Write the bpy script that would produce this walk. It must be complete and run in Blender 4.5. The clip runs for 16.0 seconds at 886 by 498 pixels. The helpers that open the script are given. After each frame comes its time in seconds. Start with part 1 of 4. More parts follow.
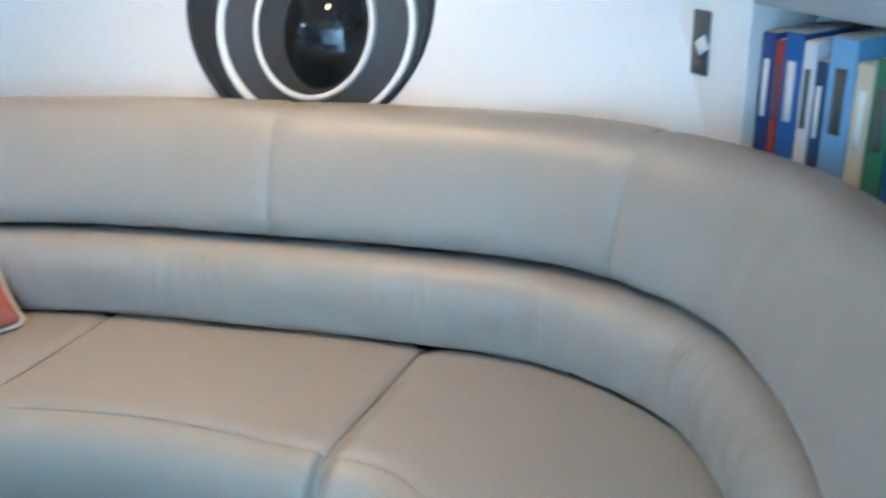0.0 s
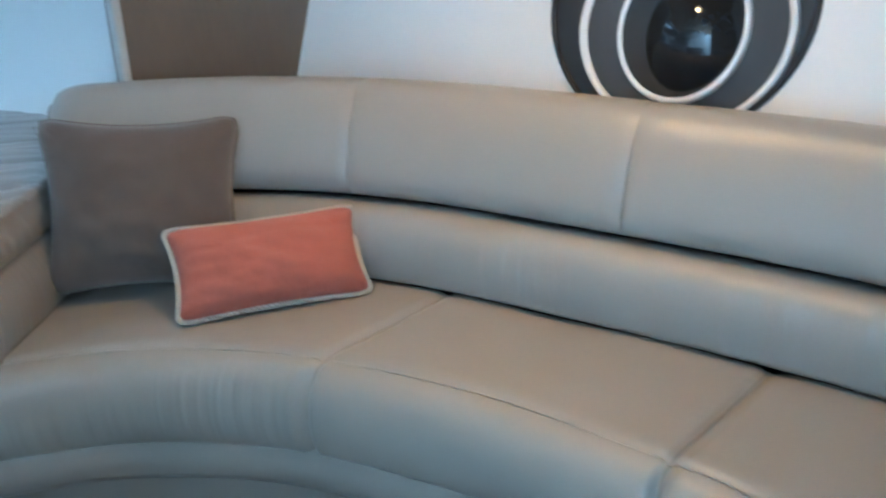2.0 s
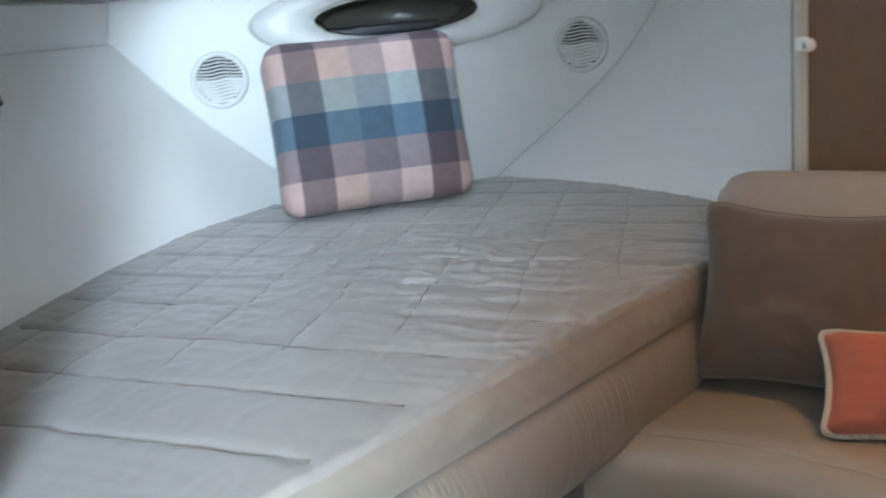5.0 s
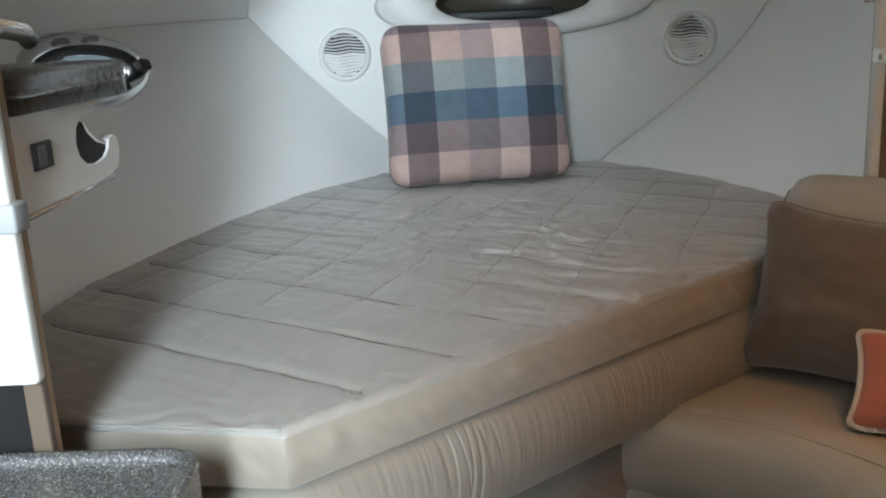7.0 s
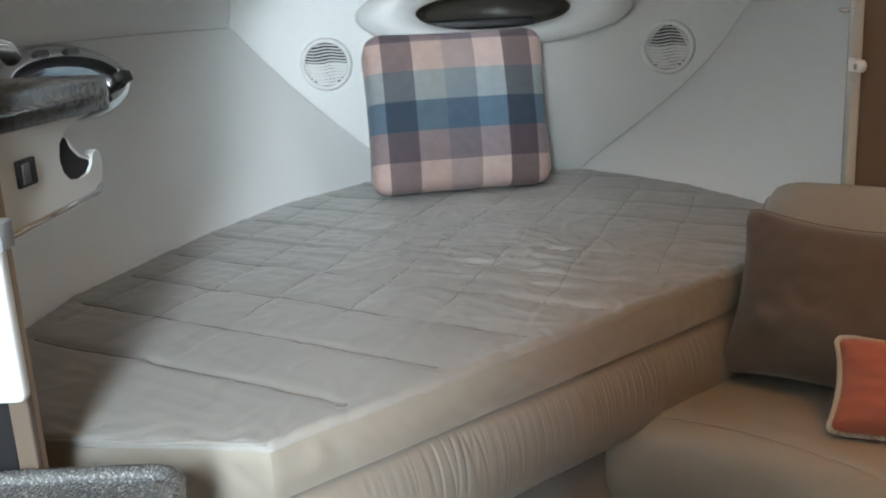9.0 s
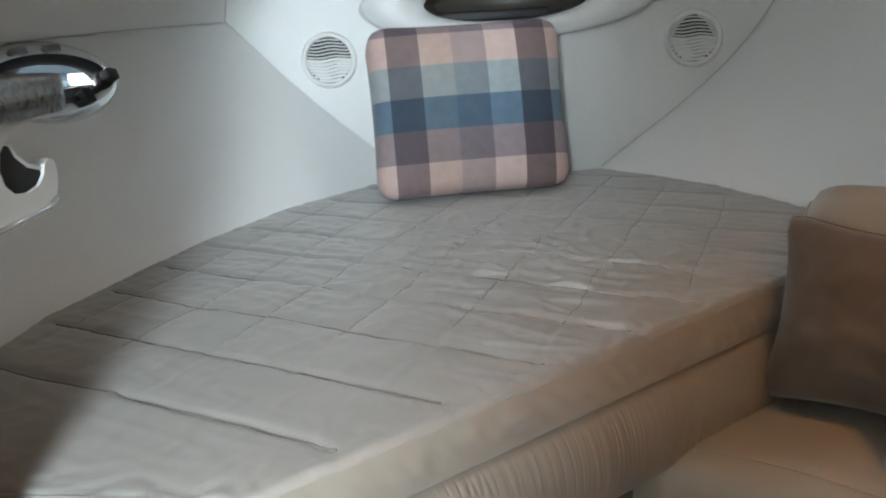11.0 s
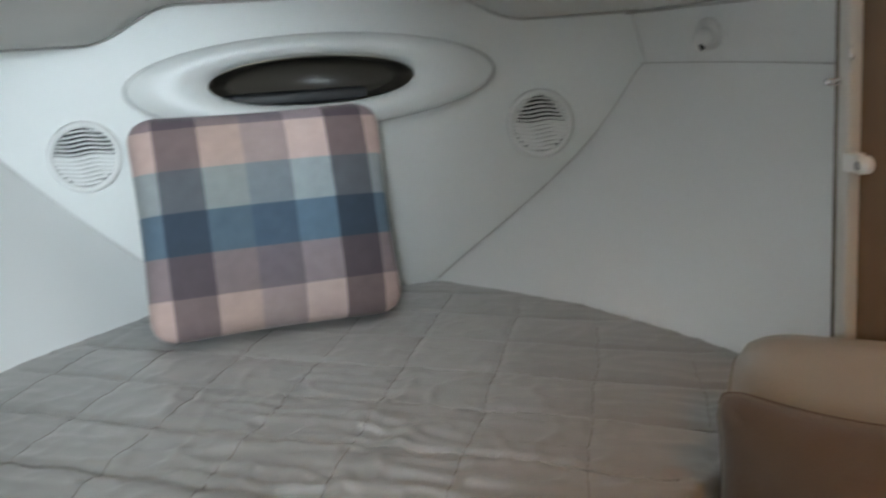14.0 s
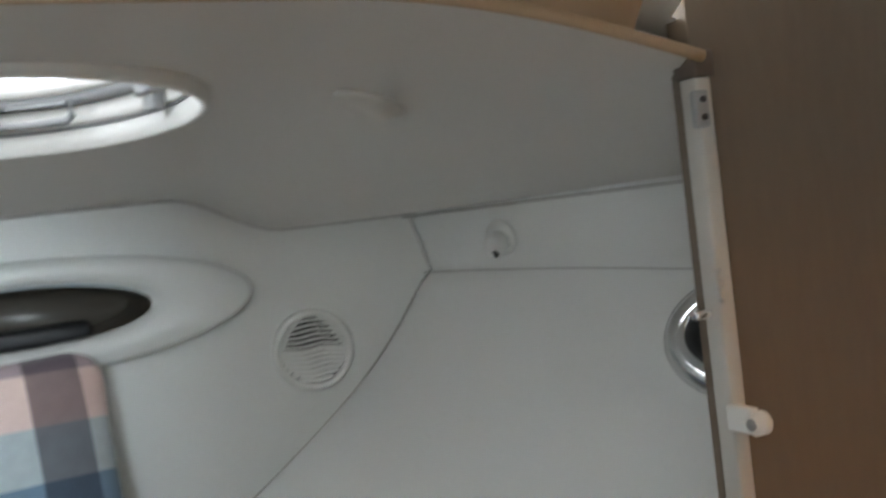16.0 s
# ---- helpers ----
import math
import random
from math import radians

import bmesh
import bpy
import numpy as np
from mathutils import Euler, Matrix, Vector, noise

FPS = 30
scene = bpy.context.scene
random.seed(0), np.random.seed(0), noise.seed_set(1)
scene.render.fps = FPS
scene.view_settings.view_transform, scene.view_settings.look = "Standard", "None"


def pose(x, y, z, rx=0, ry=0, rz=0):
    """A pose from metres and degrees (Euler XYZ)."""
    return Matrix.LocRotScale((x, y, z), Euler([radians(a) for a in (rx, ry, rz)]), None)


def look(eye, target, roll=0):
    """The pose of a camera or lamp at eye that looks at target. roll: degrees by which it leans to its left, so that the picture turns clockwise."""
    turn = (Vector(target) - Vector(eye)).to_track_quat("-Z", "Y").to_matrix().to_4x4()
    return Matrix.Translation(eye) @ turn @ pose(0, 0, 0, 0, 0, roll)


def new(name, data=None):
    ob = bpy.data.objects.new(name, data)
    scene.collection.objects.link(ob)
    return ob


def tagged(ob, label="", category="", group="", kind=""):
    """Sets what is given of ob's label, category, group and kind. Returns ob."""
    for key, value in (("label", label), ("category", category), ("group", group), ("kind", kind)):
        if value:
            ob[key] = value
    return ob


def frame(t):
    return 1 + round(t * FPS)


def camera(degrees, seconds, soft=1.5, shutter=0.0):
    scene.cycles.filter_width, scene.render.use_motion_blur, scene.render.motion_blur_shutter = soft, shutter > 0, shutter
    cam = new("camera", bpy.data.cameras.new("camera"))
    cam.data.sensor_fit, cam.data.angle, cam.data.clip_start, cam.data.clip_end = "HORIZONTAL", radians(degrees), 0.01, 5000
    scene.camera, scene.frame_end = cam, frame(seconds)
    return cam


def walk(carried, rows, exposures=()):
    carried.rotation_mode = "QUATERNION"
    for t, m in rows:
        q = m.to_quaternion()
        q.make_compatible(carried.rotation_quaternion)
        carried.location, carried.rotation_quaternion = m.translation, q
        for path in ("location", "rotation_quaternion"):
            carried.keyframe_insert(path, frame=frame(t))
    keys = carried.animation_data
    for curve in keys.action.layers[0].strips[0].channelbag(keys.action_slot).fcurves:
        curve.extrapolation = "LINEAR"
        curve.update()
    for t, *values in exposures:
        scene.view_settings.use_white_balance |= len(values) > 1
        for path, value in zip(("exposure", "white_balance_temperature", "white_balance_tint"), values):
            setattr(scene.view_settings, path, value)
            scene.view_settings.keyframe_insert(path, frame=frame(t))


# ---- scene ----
PATH = [
    (0, (-0.142, -0.706, 1.205), (1.469, 0.156, 0.393), -2.5),
    (0.3, (-0.16, -0.682, 1.183), (1.395, 0.271, 0.365), -2.1),
    (0.5, (-0.172, -0.666, 1.169), (1.355, 0.338, 0.355), -1.8),
    (0.7, (-0.183, -0.656, 1.167), (1.347, 0.342, 0.351), -1.7),
    (1, (-0.199, -0.642, 1.165), (1.296, 0.405, 0.348), -1.5),
    (1.5, (-0.196, -0.616, 1.174), (1.195, 0.573, 0.366), -2.1),
    (1.7, (-0.203, -0.608, 1.177), (1.15, 0.639, 0.391), -2.2),
    (2, (-0.214, -0.595, 1.182), (1.087, 0.719, 0.419), -2.3),
    (2.2, (-0.22, -0.583, 1.187), (1.05, 0.78, 0.458), -2.6),
    (2.5, (-0.229, -0.564, 1.194), (0.976, 0.846, 0.444), -3.1),
    (3, (-0.213, -0.575, 1.143), (0.809, 1.026, 0.518), -3.1),
    (3.2, (-0.22, -0.575, 1.157), (0.734, 1.074, 0.55), -3.6),
    (3.5, (-0.23, -0.576, 1.178), (0.56, 1.165, 0.589), -4.4),
    (3.7, (-0.236, -0.57, 1.175), (0.428, 1.231, 0.613), -4.9),
    (4, (-0.246, -0.562, 1.171), (0.264, 1.303, 0.66), -5.6),
    (4.2, (-0.246, -0.552, 1.168), (0.19, 1.326, 0.637), -5.6),
    (4.5, (-0.246, -0.537, 1.164), (0.078, 1.379, 0.693), -5.6),
    (4.7, (-0.236, -0.527, 1.155), (0.017, 1.407, 0.717), -5.6),
    (5, (-0.222, -0.513, 1.142), (-0.012, 1.42, 0.674), -5.5),
    (5.2, (-0.217, -0.529, 1.147), (-0.105, 1.41, 0.668), -4.4),
    (7.5, (-0.117, -0.691, 1.172), (-0.196, 1.238, 0.65), -2.9),
    (7.7, (-0.118, -0.691, 1.173), (-0.14, 1.232, 0.625), -2.8),
    (8, (-0.119, -0.69, 1.175), (-0.127, 1.236, 0.635), -2.7),
    (8.5, (-0.132, -0.692, 1.178), (-0.148, 1.244, 0.676), -3.1),
    (9, (-0.129, -0.688, 1.182), (-0.166, 1.25, 0.69), -3.1),
    (9.5, (-0.113, -0.676, 1.184), (-0.119, 1.261, 0.689), -2.8),
    (9.7, (-0.118, -0.668, 1.184), (-0.143, 1.271, 0.696), -3.1),
    (10, (-0.125, -0.656, 1.184), (-0.173, 1.28, 0.685), -3.5),
    (12.5, (-0.065, -0.229, 1.14), (-0.229, 1.701, 0.643), -2.0),
    (12.7, (-0.053, -0.199, 1.144), (-0.262, 1.72, 0.624), -1.8),
    (13, (-0.034, -0.154, 1.151), (-0.126, 1.773, 0.624), -1.5),
    (13.2, (-0.033, -0.114, 1.156), (-0.025, 1.811, 0.613), -2.2),
    (13.5, (-0.032, -0.054, 1.163), (0.068, 1.886, 0.685), -3.3),
    (13.7, (-0.046, -0.026, 1.178), (0.1, 1.919, 0.732), -3.5),
    (14, (-0.066, 0.016, 1.201), (0.237, 1.953, 0.806), -3.8),
    (14.2, (-0.046, 0.037, 1.205), (0.321, 1.966, 0.825), -4.2),
    (14.5, (-0.016, 0.069, 1.212), (0.34, 2.011, 0.891), -4.7),
    (14.7, (0.003, 0.103, 1.22), (0.492, 2.027, 0.974), -3.3),
    (15, (0.031, 0.155, 1.232), (0.525, 2.085, 1.053), -1.3),
    (15.3, (0.049, 0.212, 1.223), (0.554, 2.137, 1.023), -0.8),
    (15.5, (0.066, 0.262, 1.224), (0.572, 2.19, 1.049), -1.2),
    (15.7, (0.026, 0.313, 1.242), (0.657, 2.205, 1.106), -3.4),
    (16, (0.026, 0.375, 1.262), (0.84, 2.201, 1.197), -6.9),
]
cam = camera(50.6, 16.0, soft=2.0, shutter=0.5)
EXPOSURES = [(0, 1.1, 4050, -8), (0.6, 0.8, 4100, -8), (1.5, 0.75, 4100, -8), (2.5, 0.75, 4100, -8), (4.0, 0.5, 4350, -4), (4.5, 0.35, 5050, 2), (5.2, 0.15, 5750, 6), (7.5, -0.15, 6250, 7), (12.5, -0.1, 6250, 7), (13.5, -0.35, 6250, 7), (14.5, -0.05, 6250, 6), (15, 0.05, 6250, 6), (16, 0.0, 6300, 7)]
walk(cam, [(t, look(eye, target, roll)) for t, eye, target, roll in PATH], EXPOSURES)

# ---------------------------------------------------------------- light
world = bpy.data.worlds.new("sky")
scene.world = world
world.use_nodes = True
wn = world.node_tree.nodes
sky = wn.new("ShaderNodeTexSky")
sky.sky_type = "NISHITA"
sky.sun_disc = False
sky.sun_elevation, sky.sun_rotation = radians(50), radians(200)
world.node_tree.links.new(sky.outputs[0], wn["Background"].inputs[0])
wn["Background"].inputs[1].default_value = 0.15

sun = new("sun", bpy.data.lights.new("sun", "SUN"))
sun.data.energy, sun.data.angle, sun.data.color = 0.8, radians(12), (1.0, 0.96, 0.9)
sun.matrix_world = look((2.0, -2.0, 5), (0, 1.6, 0))

# daylight from an unseen doorway aft, plus an added steep lamp in a roof opening
for name, energy, width, height, eye in (("doorway_light", 105, 0.30, 0.50, (-0.36, -2.26, 1.50)), ("added_roof_light", 62, 0.34, 0.36, (-0.32, -1.80, 1.85))):
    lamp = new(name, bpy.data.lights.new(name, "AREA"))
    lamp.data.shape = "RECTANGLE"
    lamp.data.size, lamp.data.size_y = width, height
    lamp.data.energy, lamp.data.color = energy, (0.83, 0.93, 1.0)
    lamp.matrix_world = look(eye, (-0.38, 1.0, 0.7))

# warm lamp under the saloon headliner, over the settee
saloon_light = new("saloon_light", bpy.data.lights.new("saloon_light", "AREA"))
saloon_light.data.shape, saloon_light.data.size = "DISK", 0.11
saloon_light.data.energy, saloon_light.data.color = 4.0, (1.0, 0.46, 0.15)
saloon_light.data.spread = radians(125)
saloon_light.matrix_world = look((0.63, 0.16, 1.705), (0.63, 0.24, 0.0))


# ---------------------------------------------------------------- materials
def material(name, colour, rough=0.6, metal=0.0, vary=0.12, scale=6.0, grain=120.0, bump=0.15, sheen=0.0, coat=0.0, tint=None, stretch=(1, 1, 1), spec=0.5, wrinkle=0.0, wrinkle_scale=22.0):
    """Base colour with large blotches and fine grain, and a fine relief."""
    m = bpy.data.materials.new(name)
    m.use_nodes = True
    t = m.node_tree
    n, link = t.nodes, t.links.new
    b = n["Principled BSDF"]
    co = n.new("ShaderNodeTexCoord")
    mp = n.new("ShaderNodeMapping")
    mp.inputs["Scale"].default_value = stretch
    link(co.outputs["Object"], mp.inputs[0])
    big = n.new("ShaderNodeTexNoise")
    big.inputs["Scale"].default_value, big.inputs["Detail"].default_value = scale, 4
    fine = n.new("ShaderNodeTexNoise")
    fine.inputs["Scale"].default_value, fine.inputs["Detail"].default_value = grain, 3
    link(mp.outputs[0], big.inputs["Vector"])
    link(mp.outputs[0], fine.inputs["Vector"])
    mix = n.new("ShaderNodeMix")
    mix.data_type = "RGBA"
    other = tint or tuple(max(0, c * (1 - 2.2 * vary)) for c in colour)
    mix.inputs["A"].default_value = (*[min(1, c * (1 + vary * 0.5)) for c in colour], 1)
    mix.inputs["B"].default_value = (*other, 1)
    ad = n.new("ShaderNodeMath")
    ad.operation = "MULTIPLY_ADD"
    ad.inputs[1].default_value, ad.inputs[2].default_value = 0.35, 0.0
    link(fine.outputs["Fac"], ad.inputs[0])
    ad2 = n.new("ShaderNodeMath")
    ad2.operation = "MULTIPLY_ADD"
    ad2.inputs[1].default_value = 0.5
    link(big.outputs["Fac"], ad2.inputs[0])
    link(ad.outputs[0], ad2.inputs[2])
    link(ad2.outputs[0], mix.inputs["Factor"])
    link(mix.outputs["Result"], b.inputs["Base Color"])
    rr = n.new("ShaderNodeMapRange")
    rr.inputs["To Min"].default_value, rr.inputs["To Max"].default_value = max(0.02, rough - 0.08), min(1, rough + 0.08)
    link(big.outputs["Fac"], rr.inputs["Value"])
    link(rr.outputs[0], b.inputs["Roughness"])
    b.inputs["Metallic"].default_value = metal
    b.inputs["Sheen Weight"].default_value = sheen
    b.inputs["Coat Weight"].default_value = coat
    b.inputs["Specular IOR Level"].default_value = spec
    if bump:
        bp = n.new("ShaderNodeBump")
        bp.inputs["Strength"].default_value, bp.inputs["Distance"].default_value = bump, 0.002
        link(fine.outputs["Fac"], bp.inputs["Height"])
        link(bp.outputs[0], b.inputs["Normal"])
        if wrinkle:
            fold = n.new("ShaderNodeTexNoise")
            fold.inputs["Scale"].default_value, fold.inputs["Detail"].default_value = wrinkle_scale, 5
            link(mp.outputs[0], fold.inputs["Vector"])
            sharp = n.new("ShaderNodeMapRange")
            sharp.inputs["From Min"].default_value, sharp.inputs["From Max"].default_value = 0.15, 0.85
            sharp.interpolation_type = "SMOOTHSTEP"
            link(fold.outputs["Fac"], sharp.inputs["Value"])
            bw = n.new("ShaderNodeBump")
            bw.inputs["Strength"].default_value, bw.inputs["Distance"].default_value = wrinkle, 0.012
            link(sharp.outputs[0], bw.inputs["Height"])
            link(bw.outputs[0], bp.inputs["Normal"])
    return m


def ramp_node(t, stops):
    r = t.nodes.new("ShaderNodeValToRGB")
    r.color_ramp.interpolation = "CONSTANT"
    e = r.color_ramp.elements
    e[0].position, e[0].color = stops[0][0], (*stops[0][1], 1)
    e[1].position, e[1].color = stops[1][0], (*stops[1][1], 1)
    for p, c in stops[2:]:
        k = e.new(p)
        k.color = (*c, 1)
    return r


def plaid_material():
    m = material("plaid_cotton", (0.5, 0.5, 0.5), 0.9, grain=500, bump=0.25, sheen=0.15)
    t = m.node_tree
    co = t.nodes.new("ShaderNodeTexCoord")
    sep = t.nodes.new("ShaderNodeSeparateXYZ")
    t.links.new(co.outputs["Object"], sep.inputs[0])
    fac = []
    for out, lo, hi in (("X", -0.25, 0.25), ("Z", 0.0, 0.44)):
        mr = t.nodes.new("ShaderNodeMapRange")
        mr.inputs["From Min"].default_value, mr.inputs["From Max"].default_value = lo, hi
        t.links.new(sep.outputs[out], mr.inputs["Value"])
        fac.append(mr)
    pink, mist, navy, mauve, top = (0.50, 0.365, 0.325), (0.29, 0.315, 0.32), (0.10, 0.15, 0.20), (0.25, 0.195, 0.20), (0.25, 0.19, 0.20)
    rows = ramp_node(t, [(0.0, pink), (0.185, mauve), (0.365, navy), (0.545, mist), (0.725, pink), (0.905, top)])
    light, dark, soft, mid, pale = (1.0, 1.0, 1.0), (0.36, 0.36, 0.40), (0.86, 0.86, 0.84), (0.66, 0.70, 0.76), (1.12, 1.18, 1.22)
    cols = ramp_node(t, [(0.0, light), (0.105, dark), (0.265, soft), (0.425, mid), (0.59, pale), (0.75, dark), (0.905, light)])
    t.links.new(fac[0].outputs[0], cols.inputs[0])
    t.links.new(fac[1].outputs[0], rows.inputs[0])
    mul = t.nodes.new("ShaderNodeMix")
    mul.data_type, mul.blend_type = "RGBA", "MULTIPLY"
    mul.inputs["Factor"].default_value = 1.0
    t.links.new(rows.outputs[0], mul.inputs["A"])
    t.links.new(cols.outputs[0], mul.inputs["B"])
    weave = t.nodes.new("ShaderNodeTexNoise")
    weave.inputs["Scale"].default_value = 40
    t.links.new(co.outputs["Object"], weave.inputs["Vector"])
    wm = t.nodes.new("ShaderNodeMix")
    wm.data_type, wm.blend_type = "RGBA", "OVERLAY"
    wm.inputs["Factor"].default_value = 0.15
    t.links.new(mul.outputs["Result"], wm.inputs["A"])
    t.links.new(weave.outputs["Fac"], wm.inputs["B"])
    t.links.new(wm.outputs["Result"], t.nodes["Principled BSDF"].inputs["Base Color"])
    return m


def glass_material(name, colour, rough=0.02):
    m = bpy.data.materials.new(name)
    m.use_nodes = True
    b = m.node_tree.nodes["Principled BSDF"]
    b.inputs["Base Color"].default_value = (*colour, 1)
    b.inputs["Roughness"].default_value = rough
    b.inputs["Transmission Weight"].default_value = 1.0
    b.inputs["IOR"].default_value = 1.2
    return m


def granite_material():
    m = material("speckled_granite", (0.085, 0.088, 0.09), 0.22, grain=260, bump=0.05, coat=0.3)
    t = m.node_tree
    co = t.nodes.new("ShaderNodeTexCoord")
    vo = t.nodes.new("ShaderNodeTexVoronoi")
    vo.inputs["Scale"].default_value = 640
    t.links.new(co.outputs["Object"], vo.inputs["Vector"])
    r = ramp_node(t, [(0.0, (0.055, 0.056, 0.058)), (0.40, (0.09, 0.092, 0.092)), (0.70, (0.15, 0.15, 0.147)), (0.92, (0.30, 0.30, 0.29))])
    sep = t.nodes.new("ShaderNodeSeparateColor")
    t.links.new(vo.outputs["Color"], sep.inputs[0])
    t.links.new(sep.outputs[0], r.inputs[0])
    t.links.new(r.outputs[0], t.nodes["Principled BSDF"].inputs["Base Color"])
    return m


leather = material("beige_leather", (0.30, 0.28, 0.245), 0.40, vary=0.08, scale=5, grain=350, bump=0.14, wrinkle=0.10, wrinkle_scale=9)
seam_leather = material("leather_seam", (0.25, 0.23, 0.195), 0.6, vary=0.1, bump=0.0)
leather_dark = material("beige_vinyl_base", (0.27, 0.25, 0.22), 0.5, vary=0.08, scale=5, grain=300, bump=0.1)
gelcoat = material("white_gelcoat", (0.72, 0.73, 0.71), 0.38, vary=0.03, scale=2.5, grain=60, bump=0.03)
liner_vinyl = material("white_liner_vinyl", (0.77, 0.775, 0.76), 0.55, vary=0.035, scale=2, grain=420, bump=0.12)
headliner = material("headliner_vinyl", (0.68, 0.665, 0.63), 0.6, vary=0.05, scale=3, grain=380, bump=0.12)
tan_headliner = material("tan_headliner", (0.46, 0.34, 0.22), 0.6, vary=0.08, scale=4, grain=300, bump=0.1)
seam_grey = material("grey_seam_welt", (0.58, 0.57, 0.55), 0.6, vary=0.1, bump=0.0)
satin = material("taupe_satin_quilt", (0.31, 0.30, 0.278), 0.335, vary=0.07, scale=7, grain=600, bump=0.08, sheen=0.15, wrinkle=0.07, wrinkle_scale=12)
# same satin as the cover, with warm lamplight tinted into its colour
boxing = material("satin_boxing_warm_tint", (0.32, 0.285, 0.24), 0.32, vary=0.09, scale=8, grain=600, bump=0.1, sheen=0.2, wrinkle=0.10, wrinkle_scale=12)


gathered = material("gathered_beige_fabric", (0.245, 0.22, 0.188), 0.5, vary=0.10, scale=8, grain=500, bump=0.12, sheen=0.15)
brown_suede = material("brown_suede", (0.112, 0.084, 0.064), 0.95, vary=0.2, scale=9, grain=500, bump=0.3, sheen=0.25, wrinkle=0.2, wrinkle_scale=8)
orange_cotton = material("orange_cotton", (0.38, 0.113, 0.073), 0.9, vary=0.12, scale=12, grain=700, bump=0.3, sheen=0.1, wrinkle=0.32, wrinkle_scale=14)
cream_cord = material("cream_twisted_cord", (0.54, 0.48, 0.40), 0.85, vary=0.2, scale=120, grain=400, bump=0.5)
brown_panel = material("brown_laminate", (0.17, 0.13, 0.093), 0.55, vary=0.18, scale=3, grain=90, bump=0.06, stretch=(1, 1, 0.25))
wood = material("light_oak_trim", (0.42, 0.30, 0.18), 0.45, vary=0.2, scale=9, grain=140, bump=0.08, stretch=(6, 6, 0.5))
dark_wood = material("dark_walnut_edge", (0.13, 0.095, 0.07), 0.5, vary=0.2, scale=9, grain=140, bump=0.08, stretch=(6, 6, 0.5))
# thread darker than the cover, painting the shade of the quilt furrows
stitch_pale = material("faint_furrow_shade_stitching", (0.25, 0.23, 0.20), 0.8, vary=0.1, bump=0.0)
stitch = material("furrow_shade_stitching", (0.19, 0.175, 0.155), 0.8, vary=0.1, bump=0.0)
carpet = material("grey_beige_carpet", (0.22, 0.195, 0.165), 0.97, vary=0.42, scale=14, grain=420, bump=0.9, sheen=0.2)
chrome = material("polished_steel", (0.75, 0.76, 0.77), 0.13, metal=1.0, vary=0.05, bump=0.0)
black_rubber = material("black_rubber", (0.018, 0.018, 0.02), 0.5, vary=0.1, bump=0.05)
grey_plastic = material("grey_plastic", (0.30, 0.31, 0.32), 0.4, vary=0.05, bump=0.02)
white_plastic = material("white_plastic", (0.78, 0.78, 0.76), 0.35, vary=0.03, bump=0.02)
# near-black colour that paints the shade inside gaps and recesses
gap_shade = material("painted_gap_shade", (0.02, 0.02, 0.022), 0.8, vary=0.1, bump=0.0)
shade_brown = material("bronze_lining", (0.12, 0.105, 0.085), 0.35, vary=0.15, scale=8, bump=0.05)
# white trim greyed, so that its shade sits in the colour
trim_grey = material("shade_greyed_trim", (0.55, 0.535, 0.50), 0.45, vary=0.06, bump=0.03)
ring_white = material("white_ring", (0.80, 0.81, 0.81), 0.3, vary=0.03, bump=0.0)
ring_grey = material("grey_tinted_ring", (0.085, 0.09, 0.095), 0.3, vary=0.08, bump=0.0)
tinted = material("dark_tinted_acrylic", (0.012, 0.014, 0.018), 0.08, vary=0.1, bump=0.0)
clear = glass_material("clear_acrylic", (0.93, 0.97, 1.0))
smoke_clear = glass_material("clear_portlight_glass", (0.9, 0.93, 0.95))
granite = granite_material()
speckled_laminate = material("grey_speckled_laminate", (0.115, 0.118, 0.118), 0.28, vary=0.28, scale=90, grain=420, bump=0.03)
plaid = plaid_material()


# ---------------------------------------------------------------- mesh helpers
def smoothstep(a, b, x):
    u = min(1.0, max(0.0, (x - a) / (b - a)))
    return u * u * (3 - 2 * u)


def link_mesh(name, bm, mat, parent=None, label="", smooth=True):
    me = bpy.data.meshes.new(name)
    bmesh.ops.recalc_face_normals(bm, faces=bm.faces[:])
    for f in bm.faces:
        f.smooth = smooth
    bm.to_mesh(me)
    bm.free()
    me.materials.append(mat)
    ob = new(name, me)
    if parent:
        ob.parent = parent
    if label:
        tagged(ob, label)
    return ob


def part(name, bm, mat, parent, label="", smooth=True):
    return link_mesh(name, bm, mat, parent, label, smooth)


def thing(name, label, category, m=None, group="", kind=""):
    ob = new(name)
    if m is not None:
        ob.matrix_world = m
    return tagged(ob, label, category, group, kind)


def structure(name, bm, mat, label, smooth=True):
    return tagged(link_mesh(name, bm, mat, None, "", smooth), label, name.split("_")[0], kind="structure")


def catmull(points, u):
    """The smooth curve through the points at u, 0 to len - 1."""
    k = min(len(points) - 2, max(0, int(u)))
    f = u - k
    p = [Vector(points[min(len(points) - 1, max(0, k + d))]) for d in (-1, 0, 1, 2)]
    return 0.5 * (2 * p[1] + (p[2] - p[0]) * f + (2 * p[0] - 5 * p[1] + 4 * p[2] - p[3]) * f * f + (3 * p[1] - p[0] - 3 * p[2] + p[3]) * f ** 3)


